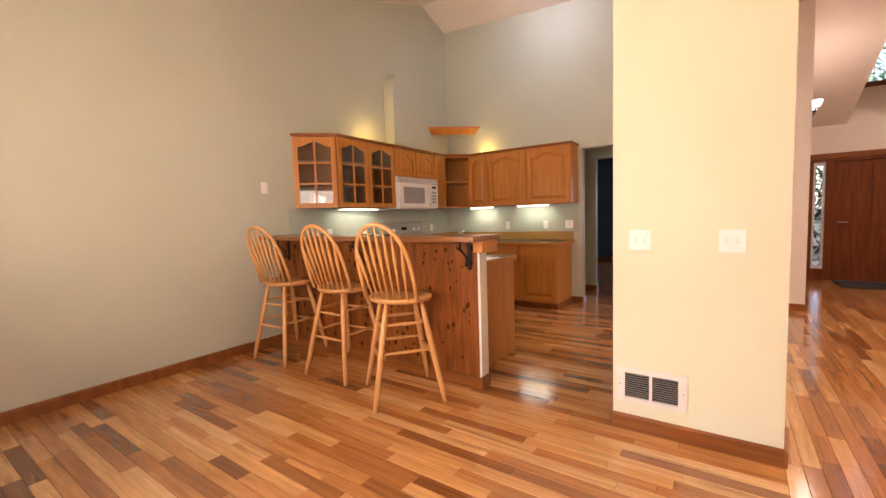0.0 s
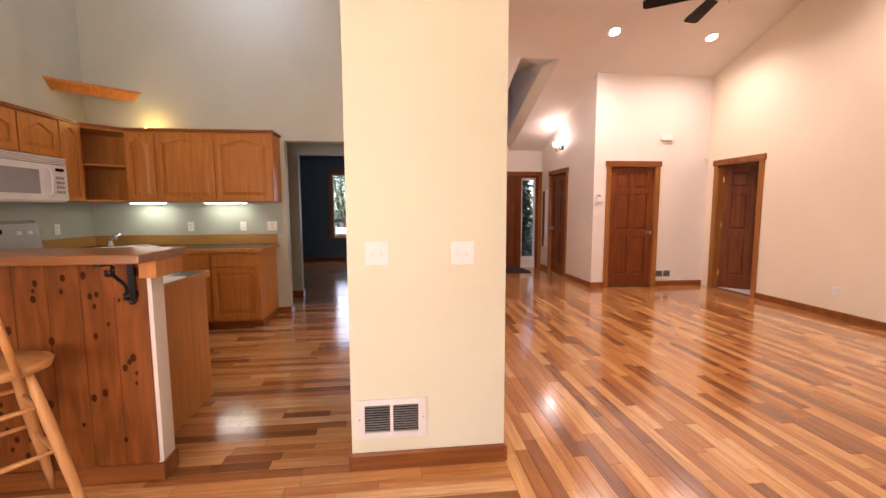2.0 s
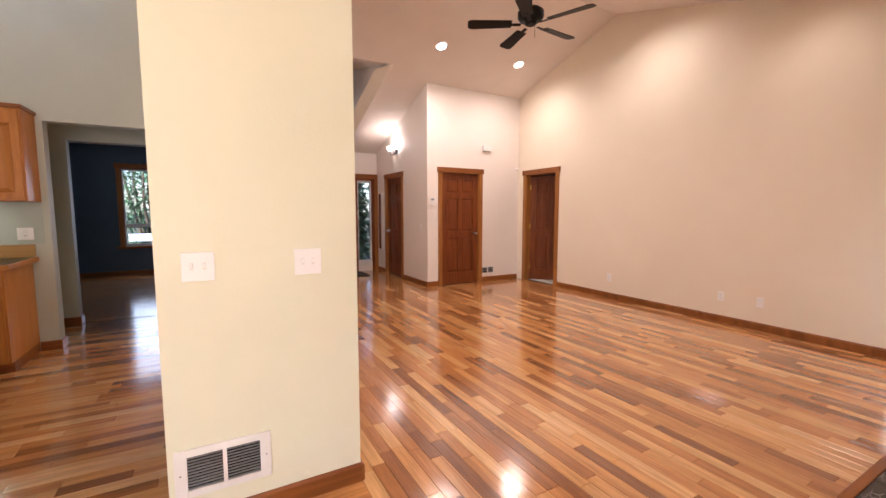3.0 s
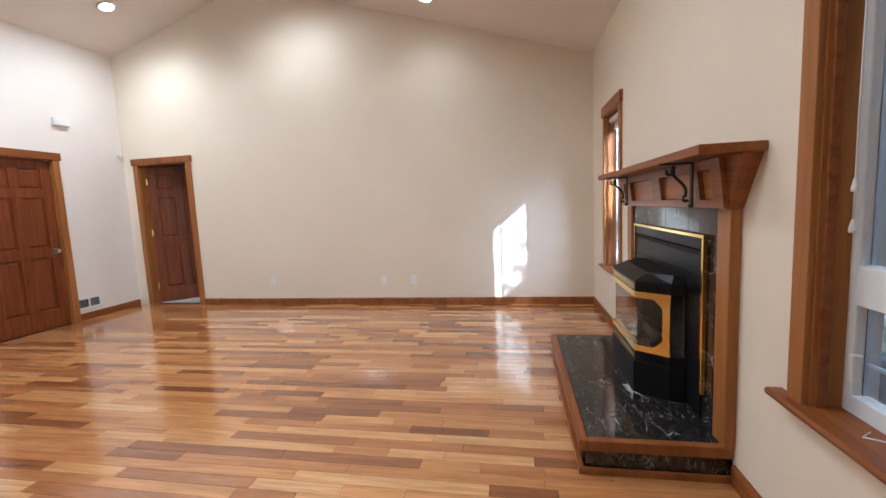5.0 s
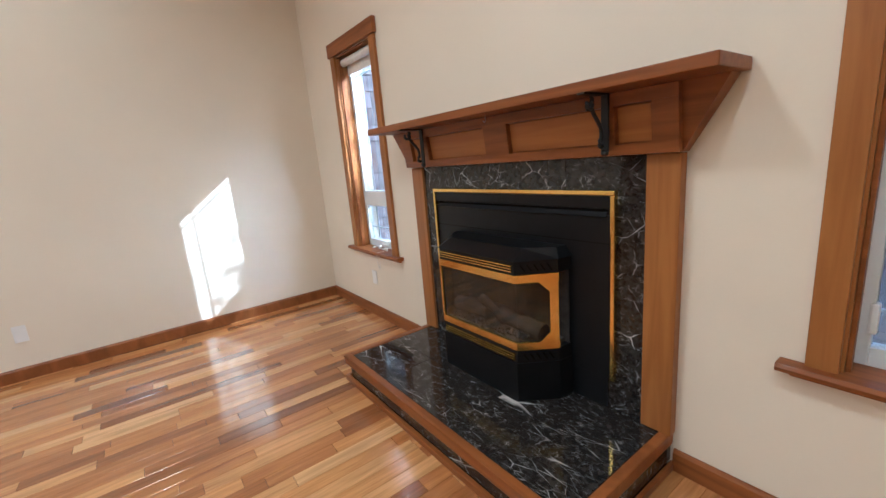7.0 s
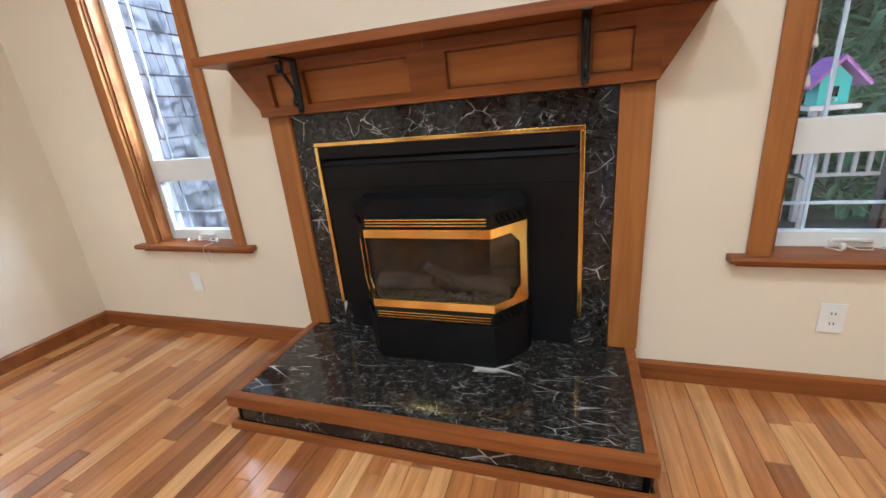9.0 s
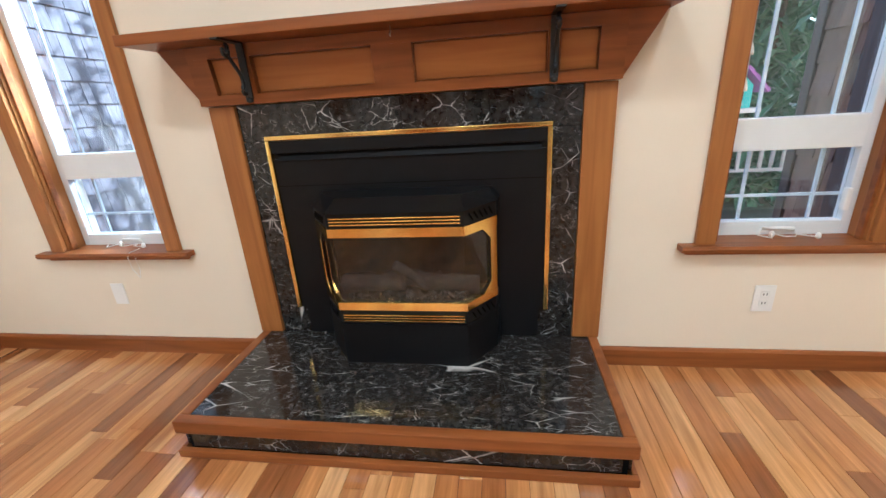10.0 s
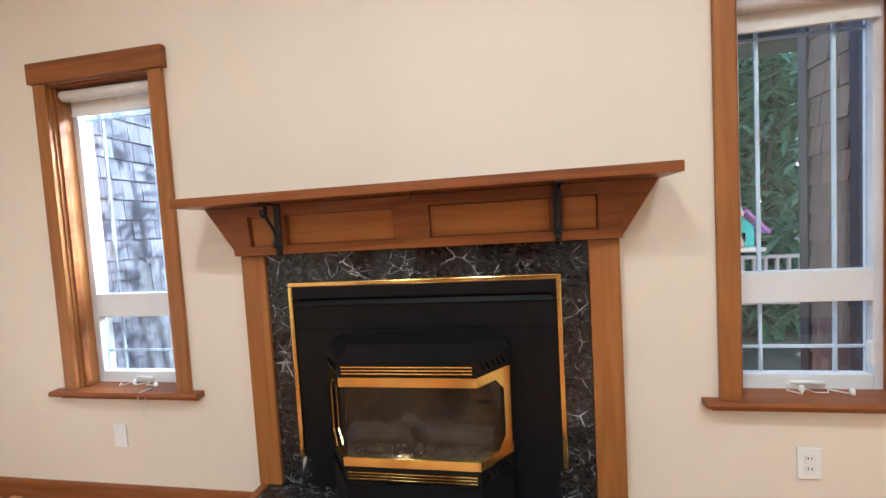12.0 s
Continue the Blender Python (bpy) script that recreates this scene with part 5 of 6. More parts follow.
# ---- bar stools ----
def stool(turn):
    """A blond windsor bar stool standing on the origin, its swivel seat turned from +y by turn degrees."""
    s = tagged(new("bar_stool"), "blond wooden windsor bar stool with a bowed spindle back", "bar stool", "stools at the bar")
    ORIGIN[s] = Vector((0, 0, 0))
    bm = B()
    ring = lambda r, z, fy: [bm.verts.new((r * math.cos(a) * 1.12, r * math.sin(a) * fy, z + (0.010 * (abs(math.cos(a)) if z > 0.72 else 0)))) for a in np.linspace(0, 2 * math.pi, 29)[:-1]]
    rs = [ring(0.17, 0.700, 0.95), ring(0.205, 0.712, 0.95), ring(0.212, 0.728, 0.95), ring(0.200, 0.738, 0.95), ring(0.10, 0.728, 0.95)]
    for p, q in zip(rs, rs[1:]):
        for k in range(28):
            bm.faces.new((p[k], p[(k + 1) % 28], q[(k + 1) % 28], q[k])).smooth = True
    bm.faces.new(rs[0][::-1])
    bm.faces.new(rs[-1])
    spin = Matrix.Rotation(radians(turn), 4, "Z")
    put(s, "seat", bm, spin, STOOL)
    feet = [(-0.245, -0.245), (0.245, -0.245), (0.245, 0.245), (-0.245, 0.245)]
    tops = [(-0.125, -0.125), (0.125, -0.125), (0.125, 0.125), (-0.125, 0.125)]
    at = lambda k, z: Vector((*feet[k], 0)).lerp(Vector((*tops[k], 0.705)), z / 0.705)
    for k in range(4):
        part("leg", tube(B(), [at(k, z) for z in (0.0, 0.10, 0.30, 0.50, 0.62, 0.705)], [0.013, 0.018, 0.021, 0.022, 0.019, 0.013], 10), STOOL, s)
    for (i, j), zs in (((0, 1), (0.33, 0.53)), ((2, 3), (0.33, 0.53)), ((1, 2), (0.37, 0.56)), ((3, 0), (0.37, 0.56))):
        for z in zs:
            p, q = at(i, z), at(j, z)
            part("stretcher", tube(B(), [p, p.lerp(q, 0.25), p.lerp(q, 0.5), p.lerp(q, 0.75), q], [0.008, 0.010, 0.0125, 0.010, 0.008], 8), STOOL, s)
    bow = []
    for k in range(25):
        a = math.pi * k / 24
        x = 0.205 * math.cos(a) * (1 + 0.10 * math.sin(a))
        z = 0.735 + 0.525 * math.sin(a) ** 0.62
        bow.append(Vector((x, -0.135 - 0.30 * (z - 0.735) - 0.03 * math.sin(a), z)))
    put(s, "back_bow", tube(B(), bow, 0.0135, 10), spin, STOOL)
    for k in range(7):
        u = (k - 3) / 3
        x0, x1 = u * 0.135, u * 0.175
        z1 = 0.735 + 0.525 * math.sin(math.acos(max(-1, min(1, x1 / 0.225)))) ** 0.62
        p, q = Vector((x0, -0.150 - 0.02 * (1 - u * u), 0.735)), Vector((x1, -0.135 - 0.30 * (z1 - 0.735) - 0.03, z1))
        put(s, "spindle", tube(B(), [p, p.lerp(q, 0.35), p.lerp(q, 0.62), p.lerp(q, 0.8), q], [0.006, 0.008, 0.0145, 0.010, 0.005], 8), spin, STOOL)
    return s


first = stool(6)
first.matrix_basis = pose(-3.02, 3.04 - 0.03, 0)
copy_thing(first, pose(-2.235, 3.01, 0))
third = stool(51)
third.matrix_basis = pose(-1.505, 2.90, 0, 0, 0, -39)

# ---- ceiling fan and lamps ----
FX, FY = 3.10, 4.75
fan = thing("ceiling_fan", (FX, FY, 3.2), "black five-blade ceiling fan on a short rod", "ceiling fan")
fz = 3.37
part("canopy", turned(B(), (FX, FY, roof(FY) - 0.07), [(0.03, 0), (0.065, 0.03), (0.07, 0.10)], 20), FANBLACK, fan)
part("down_rod", rod(B(), (FX, FY, fz + 0.08), (FX, FY, roof(FY) - 0.06), 0.013), FANBLACK, fan)
part("motor", turned(B(), (FX, FY, fz - 0.08), [(0.045, 0), (0.06, 0.01), (0.06, 0.04), (0.115, 0.05), (0.135, 0.08), (0.135, 0.13), (0.10, 0.16), (0.03, 0.175)], 28), FANBLACK, fan)
part("pull_chain", rod(B(), (FX + 0.04, FY - 0.02, fz - 0.20), (FX + 0.04, FY - 0.02, fz - 0.08), 0.002, seg=6), FANBLACK, fan)
for k in range(5):
    m = Matrix.Translation((FX, FY, fz - 0.07)) @ Matrix.Rotation(radians(5 + 72 * k), 4, "Z") @ Matrix.Rotation(radians(12), 4, "X")
    bl = put(fan, "blade", prism(B(), [(0.20, -0.055), (0.62, -0.070), (0.655, -0.05), (0.66, 0.05), (0.62, 0.070), (0.20, 0.055)], "z", 0, 0.008), m, FANBLACK)
    put(bl, "blade_arm", box(B(), 0.10, 0.26, -0.018, 0.018, -0.008, 0.0, 0.003), m, FANBLACK)
# can lights: four real ones and the three added as fill
for k, (x, y, power) in enumerate(CANS):
    z = roof(y)
    sl = -0.327 if y > RIDGE_Y else 0.308
    m = Matrix.Translation((x, y, z)) @ Matrix.Rotation(math.atan(sl), 4, "X")
    c = thing("recessed_light", (x, y, z - 0.01), "white recessed ceiling can light switched on (three are added)", "ceiling light", "recessed lights")
    bm = B()
    turned(bm, (0, 0, -0.012), [(0.098, 0.010), (0.095, 0.0), (0.078, 0.0), (0.074, 0.008)], 28)
    put(c, "trim_ring", bm, m, WHITE)
    put(c, "lamp_face", turned(B(), (0, 0, -0.016), [(0.002, 0), (0.055, 0.0), (0.070, 0.006)], 24), m, BULB_W if k == 0 else BULB)
    lamp("SPOT", "can_lamp", (x, y, z - 0.10), (x, y, 0), power, (1.0, 0.81, 0.61), 0.16, spot=172)


def sconce(x, y, z, s):
    c = thing("wall_sconce", (x, y, z - 0.1), "dark iron two-arm wall sconce with glowing glass shades", "wall light", "hall sconces")
    part("backplate", rod(B(), (x, y, z - 0.03), (x + s * 0.02, y, z - 0.03), 0.055, 0.045, 20), IRON, c)
    for dy in (-0.10, 0.10):
        arm = [(x + s * 0.02, y, z - 0.03), (x + s * 0.06, y + dy * 0.3, z - 0.09), (x + s * 0.10, y + dy * 0.8, z - 0.09), (x + s * 0.11, y + dy, z - 0.03)]
        part("arm", tube(B(), arm, 0.007), IRON, c)
        part("cup", turned(B(), (x + s * 0.11, y + dy, z - 0.035), [(0.010, 0), (0.028, 0.012), (0.030, 0.02)], 16), IRON, c)
        part("shade", turned(B(), (x + s * 0.11, y + dy, z - 0.014), [(0.030, 0), (0.050, 0.03), (0.068, 0.085), (0.064, 0.085), (0.046, 0.03), (0.026, 0.004)], 20), SHADE_GLASS, c, "glowing white glass shade")
    lamp("POINT", "sconce_lamp", (x + s * 0.16, y, z + 0.16), (x + s * 0.16, y, 0), 2.6, (1.0, 0.84, 0.68), 0.08)


sconce(3.41, 9.05, 2.57, -1)
sconce(1.25, 7.95, 2.57, 1)
for (x0, y0), (x1, y1) in (((-3.36, 4.02), (-3.36, 4.62)), ((-2.98, 6.44), (-2.62, 6.44)), ((-2.15, 6.44), (-1.70, 6.44))):
    u = thing("under_cabinet_light", ((x0 + x1) / 2, (y0 + y1) / 2, ZU0 - 0.03), "slim lit strip light under the wall cabinet", "cabinet light", "under-cabinet lights")
    d = 0.04
    part("housing", box(B(), x0 - d, x1 + d, y0 - d, y1 + d, ZU0 - 0.012, ZU0 - 0.001, 0.002), WHITE, u)
    part("tube", box(B(), x0 - 0.015, x1 + 0.015, y0 - 0.015, y1 + 0.015, ZU0 - 0.022, ZU0 - 0.0125, 0.003), TUBE, u)
    lamp("AREA", "strip_lamp", ((x0 + x1) / 2, (y0 + y1) / 2, ZU0 - 0.03), ((x0 + x1) / 2, (y0 + y1) / 2 + 0.001, 0), 0.75, (0.92, 0.92, 0.62), max(x1 - x0, 0.05), max(y1 - y0, 0.05))
for x, y in ((-3.34, 4.62), (-2.75, 6.42)):
    u = thing("cabinet_top_light", (x, y, 2.27), "small yellow uplight on top of the wall cabinets", "cabinet light", "cabinet uplights")
    part("holder", turned(B(), (x, y, 2.236), [(0.03, 0), (0.03, 0.02), (0.02, 0.03)], 14), WHITE, u)
    part("bulb", turned(B(), (x, y, 2.268), [(0.012, 0), (0.022, 0.02), (0.012, 0.04)], 12), glow("yellow_bulb", (1.0, 0.75, 0.25), 3), u)
    lamp("POINT", "uplight_lamp", (x, y, 2.36), (x, y, 3), 1.1, (1.0, 0.70, 0.17), 0.04)


# ---- wall fittings ----
def plate(name, m, w, h, label, category, kind_of="switch", n=1, group=""):
    """A cover plate on a wall: local x along it, -y out of it, z up."""
    t = tagged(new(name), label, category, group)
    ORIGIN[t] = Vector((0, 0, 0))
    part("cover", box(B(), -w / 2, w / 2, -0.006, 0, -h / 2, h / 2, 0.0025), PLASTIC, t)
    for k in range(n):
        x = (k - (n - 1) / 2) * 0.046
        if kind_of == "switch":
            part("toggle", box(B(), x - 0.005, x + 0.005, -0.017, -0.006, -0.004, 0.014, 0.002), PLASTIC, t)
            part("slot", box(B(), x - 0.007, x + 0.007, -0.0068, -0.006, -0.014, 0.016), BLIND, t)
        elif kind_of == "outlet":
            for z in (-0.02, 0.02):
                part("socket", box(B(), x - 0.016, x + 0.016, -0.0085, -0.006, z - 0.014, z + 0.014, 0.003), PLASTIC, t)
                for dx in (-0.006, 0.006):
                    part("slot", box(B(), x + dx - 0.0014, x + dx + 0.0014, -0.0092, -0.0084, z - 0.004, z + 0.006), DARK, t)
    t.matrix_basis = m
    return t


S_FACE, E_FACE, N_FACE, W_FACE = 0, 90, 180, -90
plate("light_switch", pose(0.040, 3.208, 1.130), 0.117, 0.117, "white double toggle switch plate on the pillar", "light switch", n=2, group="pillar switches")
plate("light_switch", pose(0.468, 3.208, 1.126), 0.117, 0.117, "white double toggle switch plate on the pillar", "light switch", n=2, group="pillar switches")
plate("phone_plate", pose(-3.508, 3.13, 1.655, 0, 0, 90), 0.07, 0.115, "white blank wall plate beside the cabinets", "wall plate", "blank")
for y in (5.51, 3.90, 3.49):
    plate("wall_outlet", pose(XE - 0.002, y, 0.325, 0, 0, -90), 0.072, 0.115, "white wall outlet plate", "outlet", "outlet" if y != 3.49 else "blank", group="living outlets")
plate("wall_outlet", pose(1.545, YS + 0.002, 0.335, 0, 0, 180), 0.078, 0.118, "white wall outlet below the window sill", "outlet", "outlet", group="living outlets")
plate("wall_outlet", pose(4.553, YS + 0.002, 0.343, 0, 0, 180), 0.072, 0.115, "white blank plate below the window sill", "outlet", "blank", group="living outlets")
plate("light_switch", pose(3.408, 7.963, 1.07, 0, 0, -90), 0.072, 0.115, "white switch plate on the hall wall", "light switch")
for x in (-2.40, -1.78, -1.43):
    plate("kitchen_outlet", pose(x, 6.5735, 1.14), 0.072 if x < -1.5 else 0.115, 0.115, "white outlet plate on the splash wall", "outlet", "outlet", group="kitchen outlets")
plate("kitchen_outlet", pose(-3.504, 6.02, 1.14, 0, 0, 90), 0.072, 0.115, "white outlet plate on the splash wall", "outlet", "outlet", group="kitchen outlets")
plate("kitchen_outlet", pose(-3.504, 3.95, 1.14, 0, 0, 90), 0.072, 0.115, "white outlet plate on the splash wall", "outlet", "outlet", group="kitchen outlets")


def vent(name, m, w, h, label, slats):
    t = tagged(new(name), label, "air vent")
    ORIGIN[t] = Vector((0, 0, 0))
    part("backing", box(B(), -w / 2 + 0.02, w / 2 - 0.02, -0.003, 0, -h / 2 + 0.02, h / 2 - 0.02), DARK, t)
    e = 0.045 if w > 0.33 else 0.02
    bm = B()
    box(bm, -w / 2, -w / 2 + e, -0.012, 0, -h / 2, h / 2, 0.003)
    box(bm, w / 2 - e, w / 2, -0.012, 0, -h / 2, h / 2, 0.003)
    box(bm, -w / 2 + e, w / 2 - e, -0.0115, 0, h / 2 - 0.03, h / 2)
    box(bm, -w / 2 + e, w / 2 - e, -0.0115, 0, -h / 2, -h / 2 + 0.03)
    box(bm, -0.008, 0.008, -0.011, 0, -h / 2 + 0.03, h / 2 - 0.03)
    part("frame", bm, WHITE, t)
    for k in range(slats):
        z = -h / 2 + 0.03 + (h - 0.06) * (k + 0.5) / slats
        part("slat", prism(B(), [(-0.004, z + 0.0005), (-0.0100, z - 0.0025), (-0.0105, z - 0.0012), (-0.004, z + 0.0014)], "x", -w / 2 + e, w / 2 - e), GREY, t)
    for x in (-w / 2 + 0.02, w / 2 - 0.02):
        part("screw", rod(B(), (x, -0.012, 0), (x, -0.0135, 0), 0.004, seg=8), GREY, t)
    t.matrix_basis = m
    return t


vent("wall_vent", pose(0.100, 3.208, 0.274), 0.365, 0.205, "white louvred heating vent low on the pillar", 11)
vent("floor_vent", pose(4.71, YN - 0.002, 0.217), 0.30, 0.165, "white louvred vent low on the white wall", 9)
solid("door_chime", box(B(), 4.56, 4.75, YN - 0.045, YN - 0.001, 2.475, 2.565, 0.006), PLASTIC, "cream door chime box high on the wall", "door chime", base=(4.65, YN - 0.02, 2.475))
ac = thing("alarm_keypad", (3.50, YN - 0.01, 1.46), "white alarm keypad beside the panel door", "keypad")
part("case", box(B(), 3.455, 3.545, YN - 0.028, YN - 0.001, 1.45, 1.59, 0.005), PLASTIC, ac)
part("screen", box(B(), 3.47, 3.53, YN - 0.030, YN - 0.028, 1.54, 1.575), GREY, ac)
solid("motion_sensor", box(B(), 5.36, 5.42, YN - 0.05, YN - 0.001, 2.16, 2.20, 0.008), PLASTIC, "small white motion sensor high in the corner", "sensor", base=(5.39, YN - 0.02, 2.16))
solid("carpet", box(B(), 5.57, 8.2, 5.4, 9.2, 0.001, 0.012), CARPET, "pale bedroom carpet", "carpet", kind="structure")
# ---- outside ----
gbm = B()
for x, y in ((-400, -400), (400, -400), (400, 400), (-400, 400)):
    gbm.verts.new((x, y, -0.45))
gbm.faces.new(gbm.verts[:])
solid("ground", gbm, GROUND, "garden ground", "ground", kind="structure")


def shakes(name, m, w, h, material, label, row=0.16):
    """Courses of cedar shakes on a wall: local x along, -y out, z up."""
    random.seed(len(name))
    bm = B()
    z = 0.0
    while z < h:
        x = 0.0
        while x < w:
            ww = min(random.uniform(0.08, 0.19), w - x)
            t = random.uniform(0.016, 0.026)
            prism(bm, [(-t, z), (0, z), (0, z + row), (-0.006, z + row)], "x", x + 0.002, x + ww - 0.002)
            x += ww
        z += row * 0.995
    bmesh.ops.transform(bm, matrix=m, verts=bm.verts)
    return solid(name, bm, material, label, "house wall", kind="stuff")


# the next wing seen through the corner window, and the dining wing's outer wall seen through the other
hs = thing("house_wing", (6.9, -2.0, -0.45), "house wing clad in weathered cedar shakes in dappled sun", "house")
part("wall", box(B(), 6.42, 9.0, -6.0, 1.0, -0.45, 4.2), SHAKE, hs)
part("roof", prism(B(), [(6.1, 4.2), (9.2, 4.2), (9.2, 4.3), (7.6, 5.1), (6.1, 4.3)], "y", -6.3, 1.0), ROOF, hs)
shakes("shake_cladding", pose(6.415, -6.0, -0.45, 0, 0, -90) @ pose(-7.0, 0, 0), 7.0, 4.6, SHAKE, "weathered grey cedar shake courses", 0.2)
for y0, y1 in ((0.40, 0.50), (0.504, 0.76), (0.764, 1.035)):
    solid("siding_board", box(B(), 0.802, 0.822 if y0 < 0.45 else 0.812, y0, y1, -0.45, 3.0, 0.003), BROWN_BOARD, "dark brown outer board of the dining wing", "siding", kind="structure")
shakes("shake_siding", pose(0.805, 0.10, -0.45, 0, 0, 90), 0.30, 3.5, SHAKE_B, "brown cedar shake siding of the dining wing", 0.17)
solid("corner_board", box(B(), 0.802, 0.832, 0.025, 0.099, -0.45, 3.0, 0.004), BROWN_BOARD, "brown corner board of the dining wing", "trim", kind="structure")
# unseen slab added to block direct sun from the dining floor
solid("roof_outer", box(B(), -5.5, 0.55, -1.75, 0.05, 2.80, 3.08), ROOF, "added eave that keeps the sun off the dining glass", "roof", kind="structure")
dk = thing("deck", (1.2, -1.2, -0.45), "grey wooden deck outside the windows", "deck", kind="structure")
for k in range(16):
    y = -2.85 + 0.145 * k
    part("deck_board", box(B(), 0.95, 3.9, y, y + 0.138, -0.06, -0.03), DECK, dk)
part("deck_frame", box(B(), 0.95, 3.9, -2.85, -0.53, -0.449, -0.061), DECK, dk)
rl = thing("deck_railing", (1.2, -2.8, -0.45), "pale wooden deck railing with upright balusters", "railing")
part("top_rail", box(B(), -1.6, 3.9, -2.85, -2.76, 0.66, 0.70, 0.004), WOOD_RAIL, rl)
part("bottom_rail", box(B(), -1.6, 3.9, -2.83, -2.78, 0.08, 0.12, 0.004), WOOD_RAIL, rl)
for k in range(42):
    x = -1.56 + 0.13 * k
    part("baluster", box(B(), x, x + 0.035, -2.82, -2.785, 0.12, 0.66), WOOD_RAIL, rl)
for x in (-1.6, -0.1, 0.9, 2.4, 3.82):
    part("post", box(B(), x, x + 0.09, -2.86, -2.77, -0.449, 0.80, 0.004), WOOD_RAIL, rl)
BX, BYD = 0.69, -1.0
bh = thing("bird_feeder", (BX, BYD, -0.45), "teal bird feeder with a purple shingled roof on a post", "bird feeder")
part("post", rod(B(), (BX, BYD, -0.45), (BX, BYD, 0.93), 0.03, seg=10), WOOD_RAIL, bh)
part("tray", box(B(), BX - 0.15, BX + 0.15, BYD - 0.15, BYD + 0.15, 0.931, 0.965, 0.004), WOOD_RAIL, bh)
part("house", prism(B(), [(BX - 0.09, 0.966), (BX + 0.09, 0.966), (BX + 0.09, 1.14), (BX, 1.235), (BX - 0.09, 1.14)], "y", BYD - 0.09, BYD + 0.09), TEAL, bh)
part("doorway", box(B(), BX - 0.025, BX + 0.025, BYD + 0.091, BYD + 0.094, 1.02, 1.09), DARK, bh)
part("perch", rod(B(), (BX, BYD + 0.091, 1.0), (BX, BYD + 0.14, 1.0), 0.007, seg=8), WOOD_RAIL, bh)
for sgn in (-1, 1):
    slope = part("roof", prism(B(), [(BX + sgn * 0.17, 1.08), (BX, 1.262), (BX, 1.285), (BX + sgn * 0.18, 1.093)], "y", BYD - 0.16, BYD + 0.16), PINK, bh)
    for k in range(4):
        a, b = k / 4, (k + 1) / 4 + 0.03
        pa, pb = (BX + sgn * 0.18 * (1 - a), 1.097 + 0.19 * a), (BX + sgn * 0.18 * (1 - min(b, 1)), 1.097 + 0.19 * min(b, 1))
        part("shingle_course", prism(B(), [pa, (pa[0], pa[1] + 0.012), (pb[0], pb[1] + 0.004), pb], "y", BYD - 0.162, BYD + 0.162), PINK, slope)


def bush(name, x, y, h, spread, n, seed, label, leaf=(0.12, 0.25), trunk_h=0.5, low=0.1):
    random.seed(seed)
    t = thing(name, (x, y, -0.45), label, "tree" if trunk_h > 0.3 else "shrub")
    bm = B()
    limbs = []
    for k in range(9):
        a = random.uniform(0, 2 * math.pi)
        top = Vector((x + spread * 0.7 * math.cos(a) * random.random(), y + spread * 0.7 * math.sin(a) * random.random(), -0.45 + h * random.uniform(0.7, 1.0)))
        base = Vector((x + 0.15 * math.cos(a), y + 0.15 * math.sin(a), -0.45))
        midp = base.lerp(top, 0.5) + Vector((random.uniform(-0.2, 0.2), random.uniform(-0.2, 0.2), 0.1))
        pts = [base, base.lerp(midp, 0.5), midp, midp.lerp(top, 0.5), top]
        tube(bm, pts, [0.05, 0.042, 0.034, 0.022, 0.008], 7)
        limbs.append(pts)
    part("trunk", bm, BARK, t)
    verts, faces = [], []
    for k in range(n):
        p = random.choice(limbs)
        i = random.randrange(0, 4)
        c = p[i].lerp(p[i + 1], random.random())
        if c.z < -0.45 + h * low:
            continue
        c = c + Vector((random.gauss(0, spread * 0.33), random.gauss(0, spread * 0.33), random.gauss(0, 0.3)))
        a, l = random.uniform(0, 2 * math.pi), random.uniform(*leaf)
        d = Vector((math.cos(a), math.sin(a), random.uniform(-1.0, 0.5))).normalized()
        s = d.cross(Vector((0, 0, 1))).normalized() * l * 0.13
        i0 = len(verts)
        m = c + d * l * 0.45
        verts += [c, m + s, c + d * l + Vector((0, 0, -l * 0.2)), m - s]
        faces.append((i0, i0 + 1, i0 + 2, i0 + 3))
    me = bpy.data.meshes.new("crown")
    me.from_pydata([tuple(v - ORIGIN[t]) for v in verts], [], faces)
    me.materials.append(LEAF)
    ob = tagged(new("crown", me), kind="stuff")
    ob.parent = t
    return t


bush("bamboo_clump", -0.9, -3.9, 5.2, 1.2, 7500, 3, "dense dark green bamboo clump behind the deck", (0.25, 0.48), low=0.0)
bush("bamboo_clump", 0.6, -4.6, 5.0, 1.2, 7500, 5, "dense dark green bamboo clump behind the deck", (0.25, 0.48), low=0.0)
bush("garden_tree", 0.75, -3.3, 5.6, 1.0, 2700, 8, "tall leafy garden tree shading the window", (0.16, 0.30), low=0.6)
bush("garden_tree", 3.7, -4.4, 6.2, 1.3, 1500, 12, "tall leafy garden tree dappling the shake wall", (0.16, 0.30), low=0.5)
bush("garden_tree", -1.2, 15.0, 5.0, 1.6, 3500, 9, "leafy tree outside the far window", (0.15, 0.3))
bush("garden_tree", 2.7, 13.2, 5.0, 1.2, 4000, 10, "leafy tree before the entrance", (0.15, 0.3))
# made-up hedge that blocks the bright sky behind the right sidelight
bush("entrance_hedge", 3.15, 12.3, 3.0, 0.7, 8000, 14, "dense hedge added to darken the view through the sidelight", (0.2, 0.38), trunk_h=0.1, low=0.0)

# ---- floor planks ----
floor = solid("floor", box(B(), -3.6, 5.57, 0.03, 12.3, -0.12, -0.007), SUBFLOOR, "glossy multi-toned hardwood strip floor", "floor", kind="structure")
PW = 0.076
LENGTHS = (0.30, 0.45, 0.60, 0.75, 0.95)
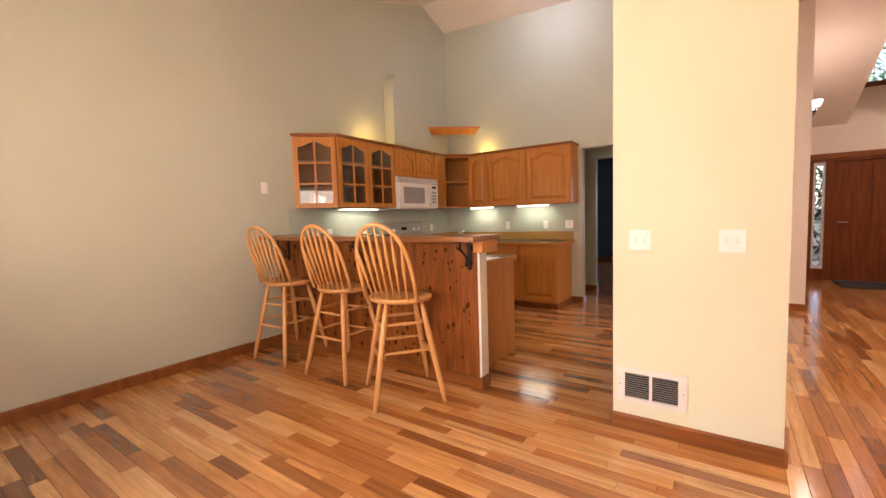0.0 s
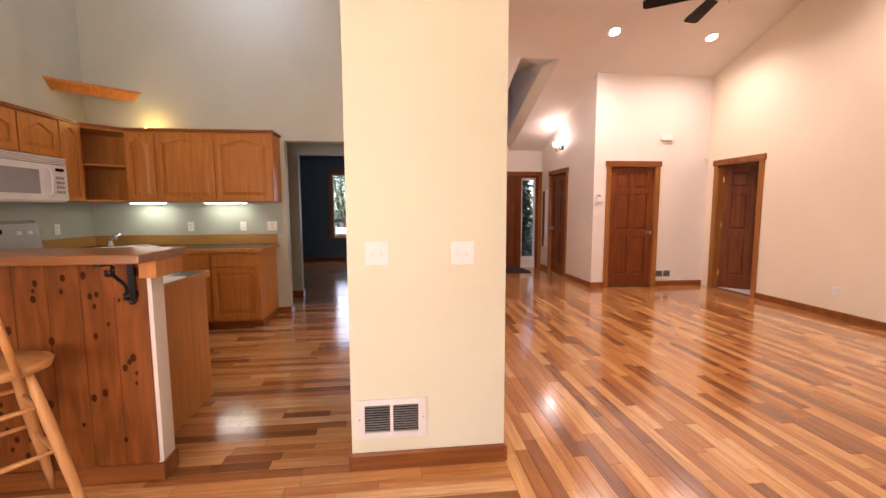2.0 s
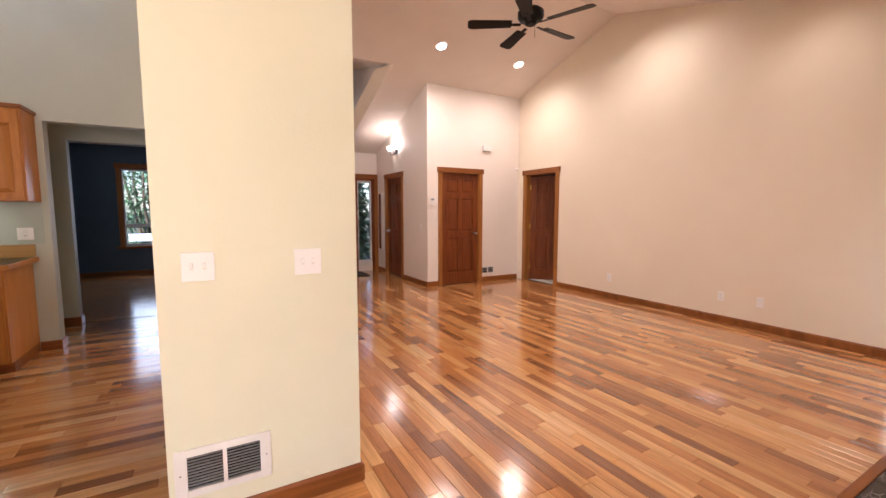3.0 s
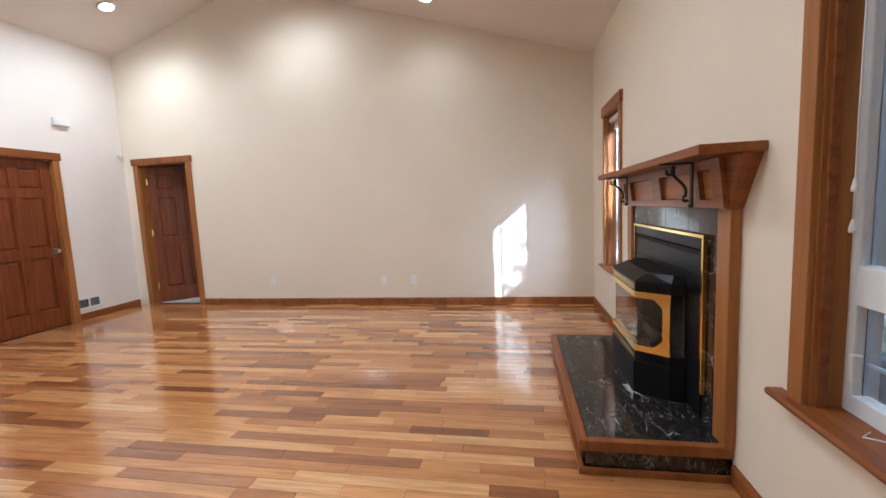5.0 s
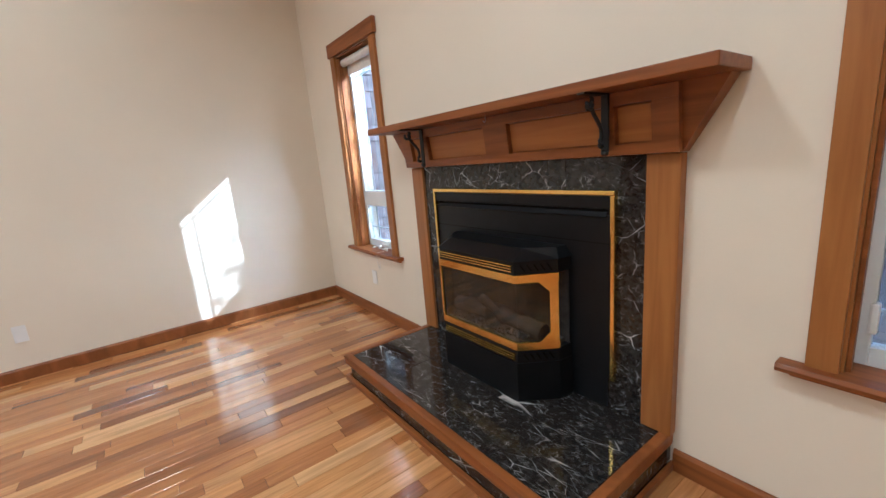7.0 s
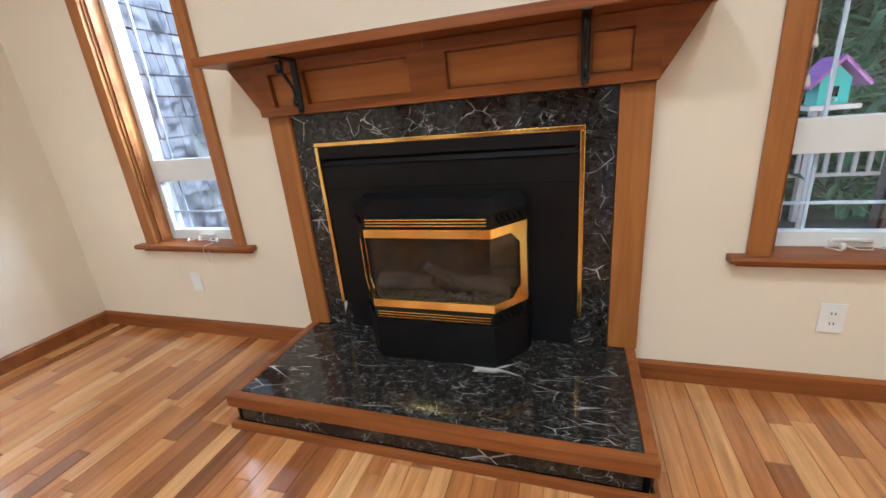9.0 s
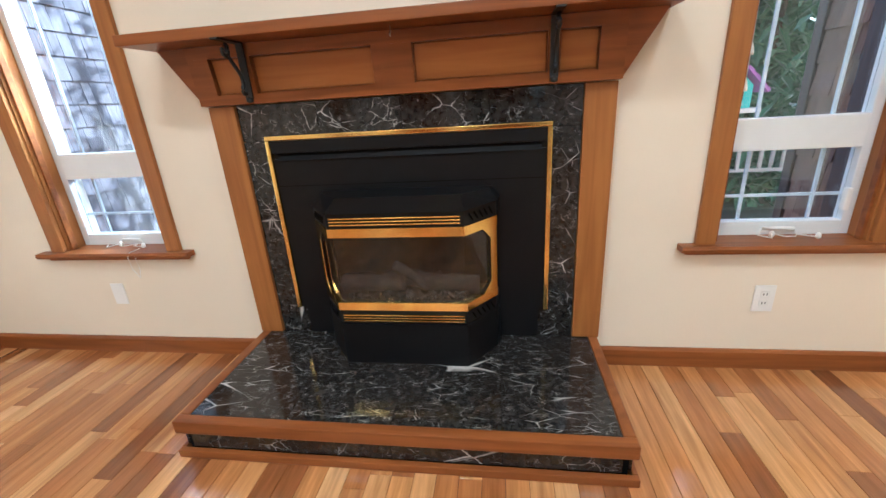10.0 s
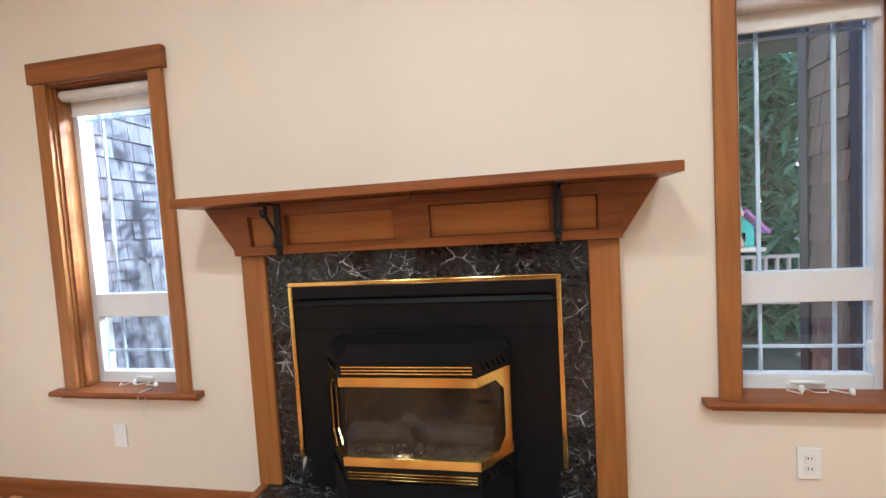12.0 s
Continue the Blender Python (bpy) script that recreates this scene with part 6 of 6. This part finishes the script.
random.seed(21)


def plank_geometry(length, along):
    """Box with a chamfered top, lower corner at the origin."""
    g, c, h = 0.0006, 0.0012, 0.010
    l, w = (length, PW) if along == "x" else (PW, length)
    lo = [(g, g, -h), (l - g, g, -h), (l - g, w - g, -h), (g, w - g, -h)]
    mid_ = [(x, y, -c) for x, y, _ in lo]
    k = g + c
    top = [(k, k, 0), (l - k, k, 0), (l - k, w - k, 0), (k, w - k, 0)]
    faces = [(8, 9, 10, 11)] + [(a + i, a + (i + 1) % 4, a + 4 + (i + 1) % 4, a + 4 + i) for a in (0, 4) for i in range(4)]
    return lo + mid_ + top, faces


SHARED = {}
for l in LENGTHS:
    v, f = plank_geometry(l, "y")
    me = bpy.data.meshes.new("plank")
    me.from_pydata(v, [], f)
    me.materials.append(PLANK_Y)
    SHARED[l] = me
rest = {"x": ([], []), "y": ([], [])}
single = 0


def lay(along, x, y, length, parts_box=None):
    global single
    if parts_box and length in SHARED and single < 300 and parts_box[0] < x < parts_box[1] and parts_box[2] < y < parts_box[3] - length:
        ob = new("plank", SHARED[length])
        ob.parent = floor
        ob.location = (x, y, 0)
        single += 1
        return
    v, f = plank_geometry(length, along)
    vs, fs = rest[along]
    n = len(vs)
    vs += [(a + x, b + y, c) for a, b, c in v]
    fs += [tuple(i + n for i in q) for q in f]


def run(along, x0, x1, y0, y1, parts_box=None):
    a0, a1, b0, b1 = (x0, x1, y0, y1) if along == "x" else (y0, y1, x0, x1)
    b = b0
    while b < b1 - 0.01:
        a = a0 - random.uniform(0, 0.3)
        while a < a1:
            l = random.choice(LENGTHS)
            s, e = max(a, a0), min(a + l, a1)
            ll = l if (s == a and e == a + l) else e - s
            if ll > 0.02:
                lay(along, *((s, b) if along == "x" else (b, s)), ll, parts_box)
            a += l
        b += PW


run("y", 0.70, 5.45, 1.20, 7.72, (0.9, 4.6, 1.8, 4.4))
run("y", 1.25, 3.41, 7.72, 10.2)
run("y", 0.70, 1.25, 7.72, 7.75)
run("x", -3.51, 0.70, 0.15, 7.64)
run("x", -3.48, 1.0, 7.64, 12.1)
run("x", 0.70, 0.80, 0.15, 1.2)
for along, m in (("y", PLANK_YI), ("x", PLANK_XI)):
    me = bpy.data.meshes.new("planks")
    me.from_pydata(*[rest[along][0], [], rest[along][1]])
    me.materials.append(m)
    ob = tagged(new("planks", me), kind="stuff")
    ob.parent = floor
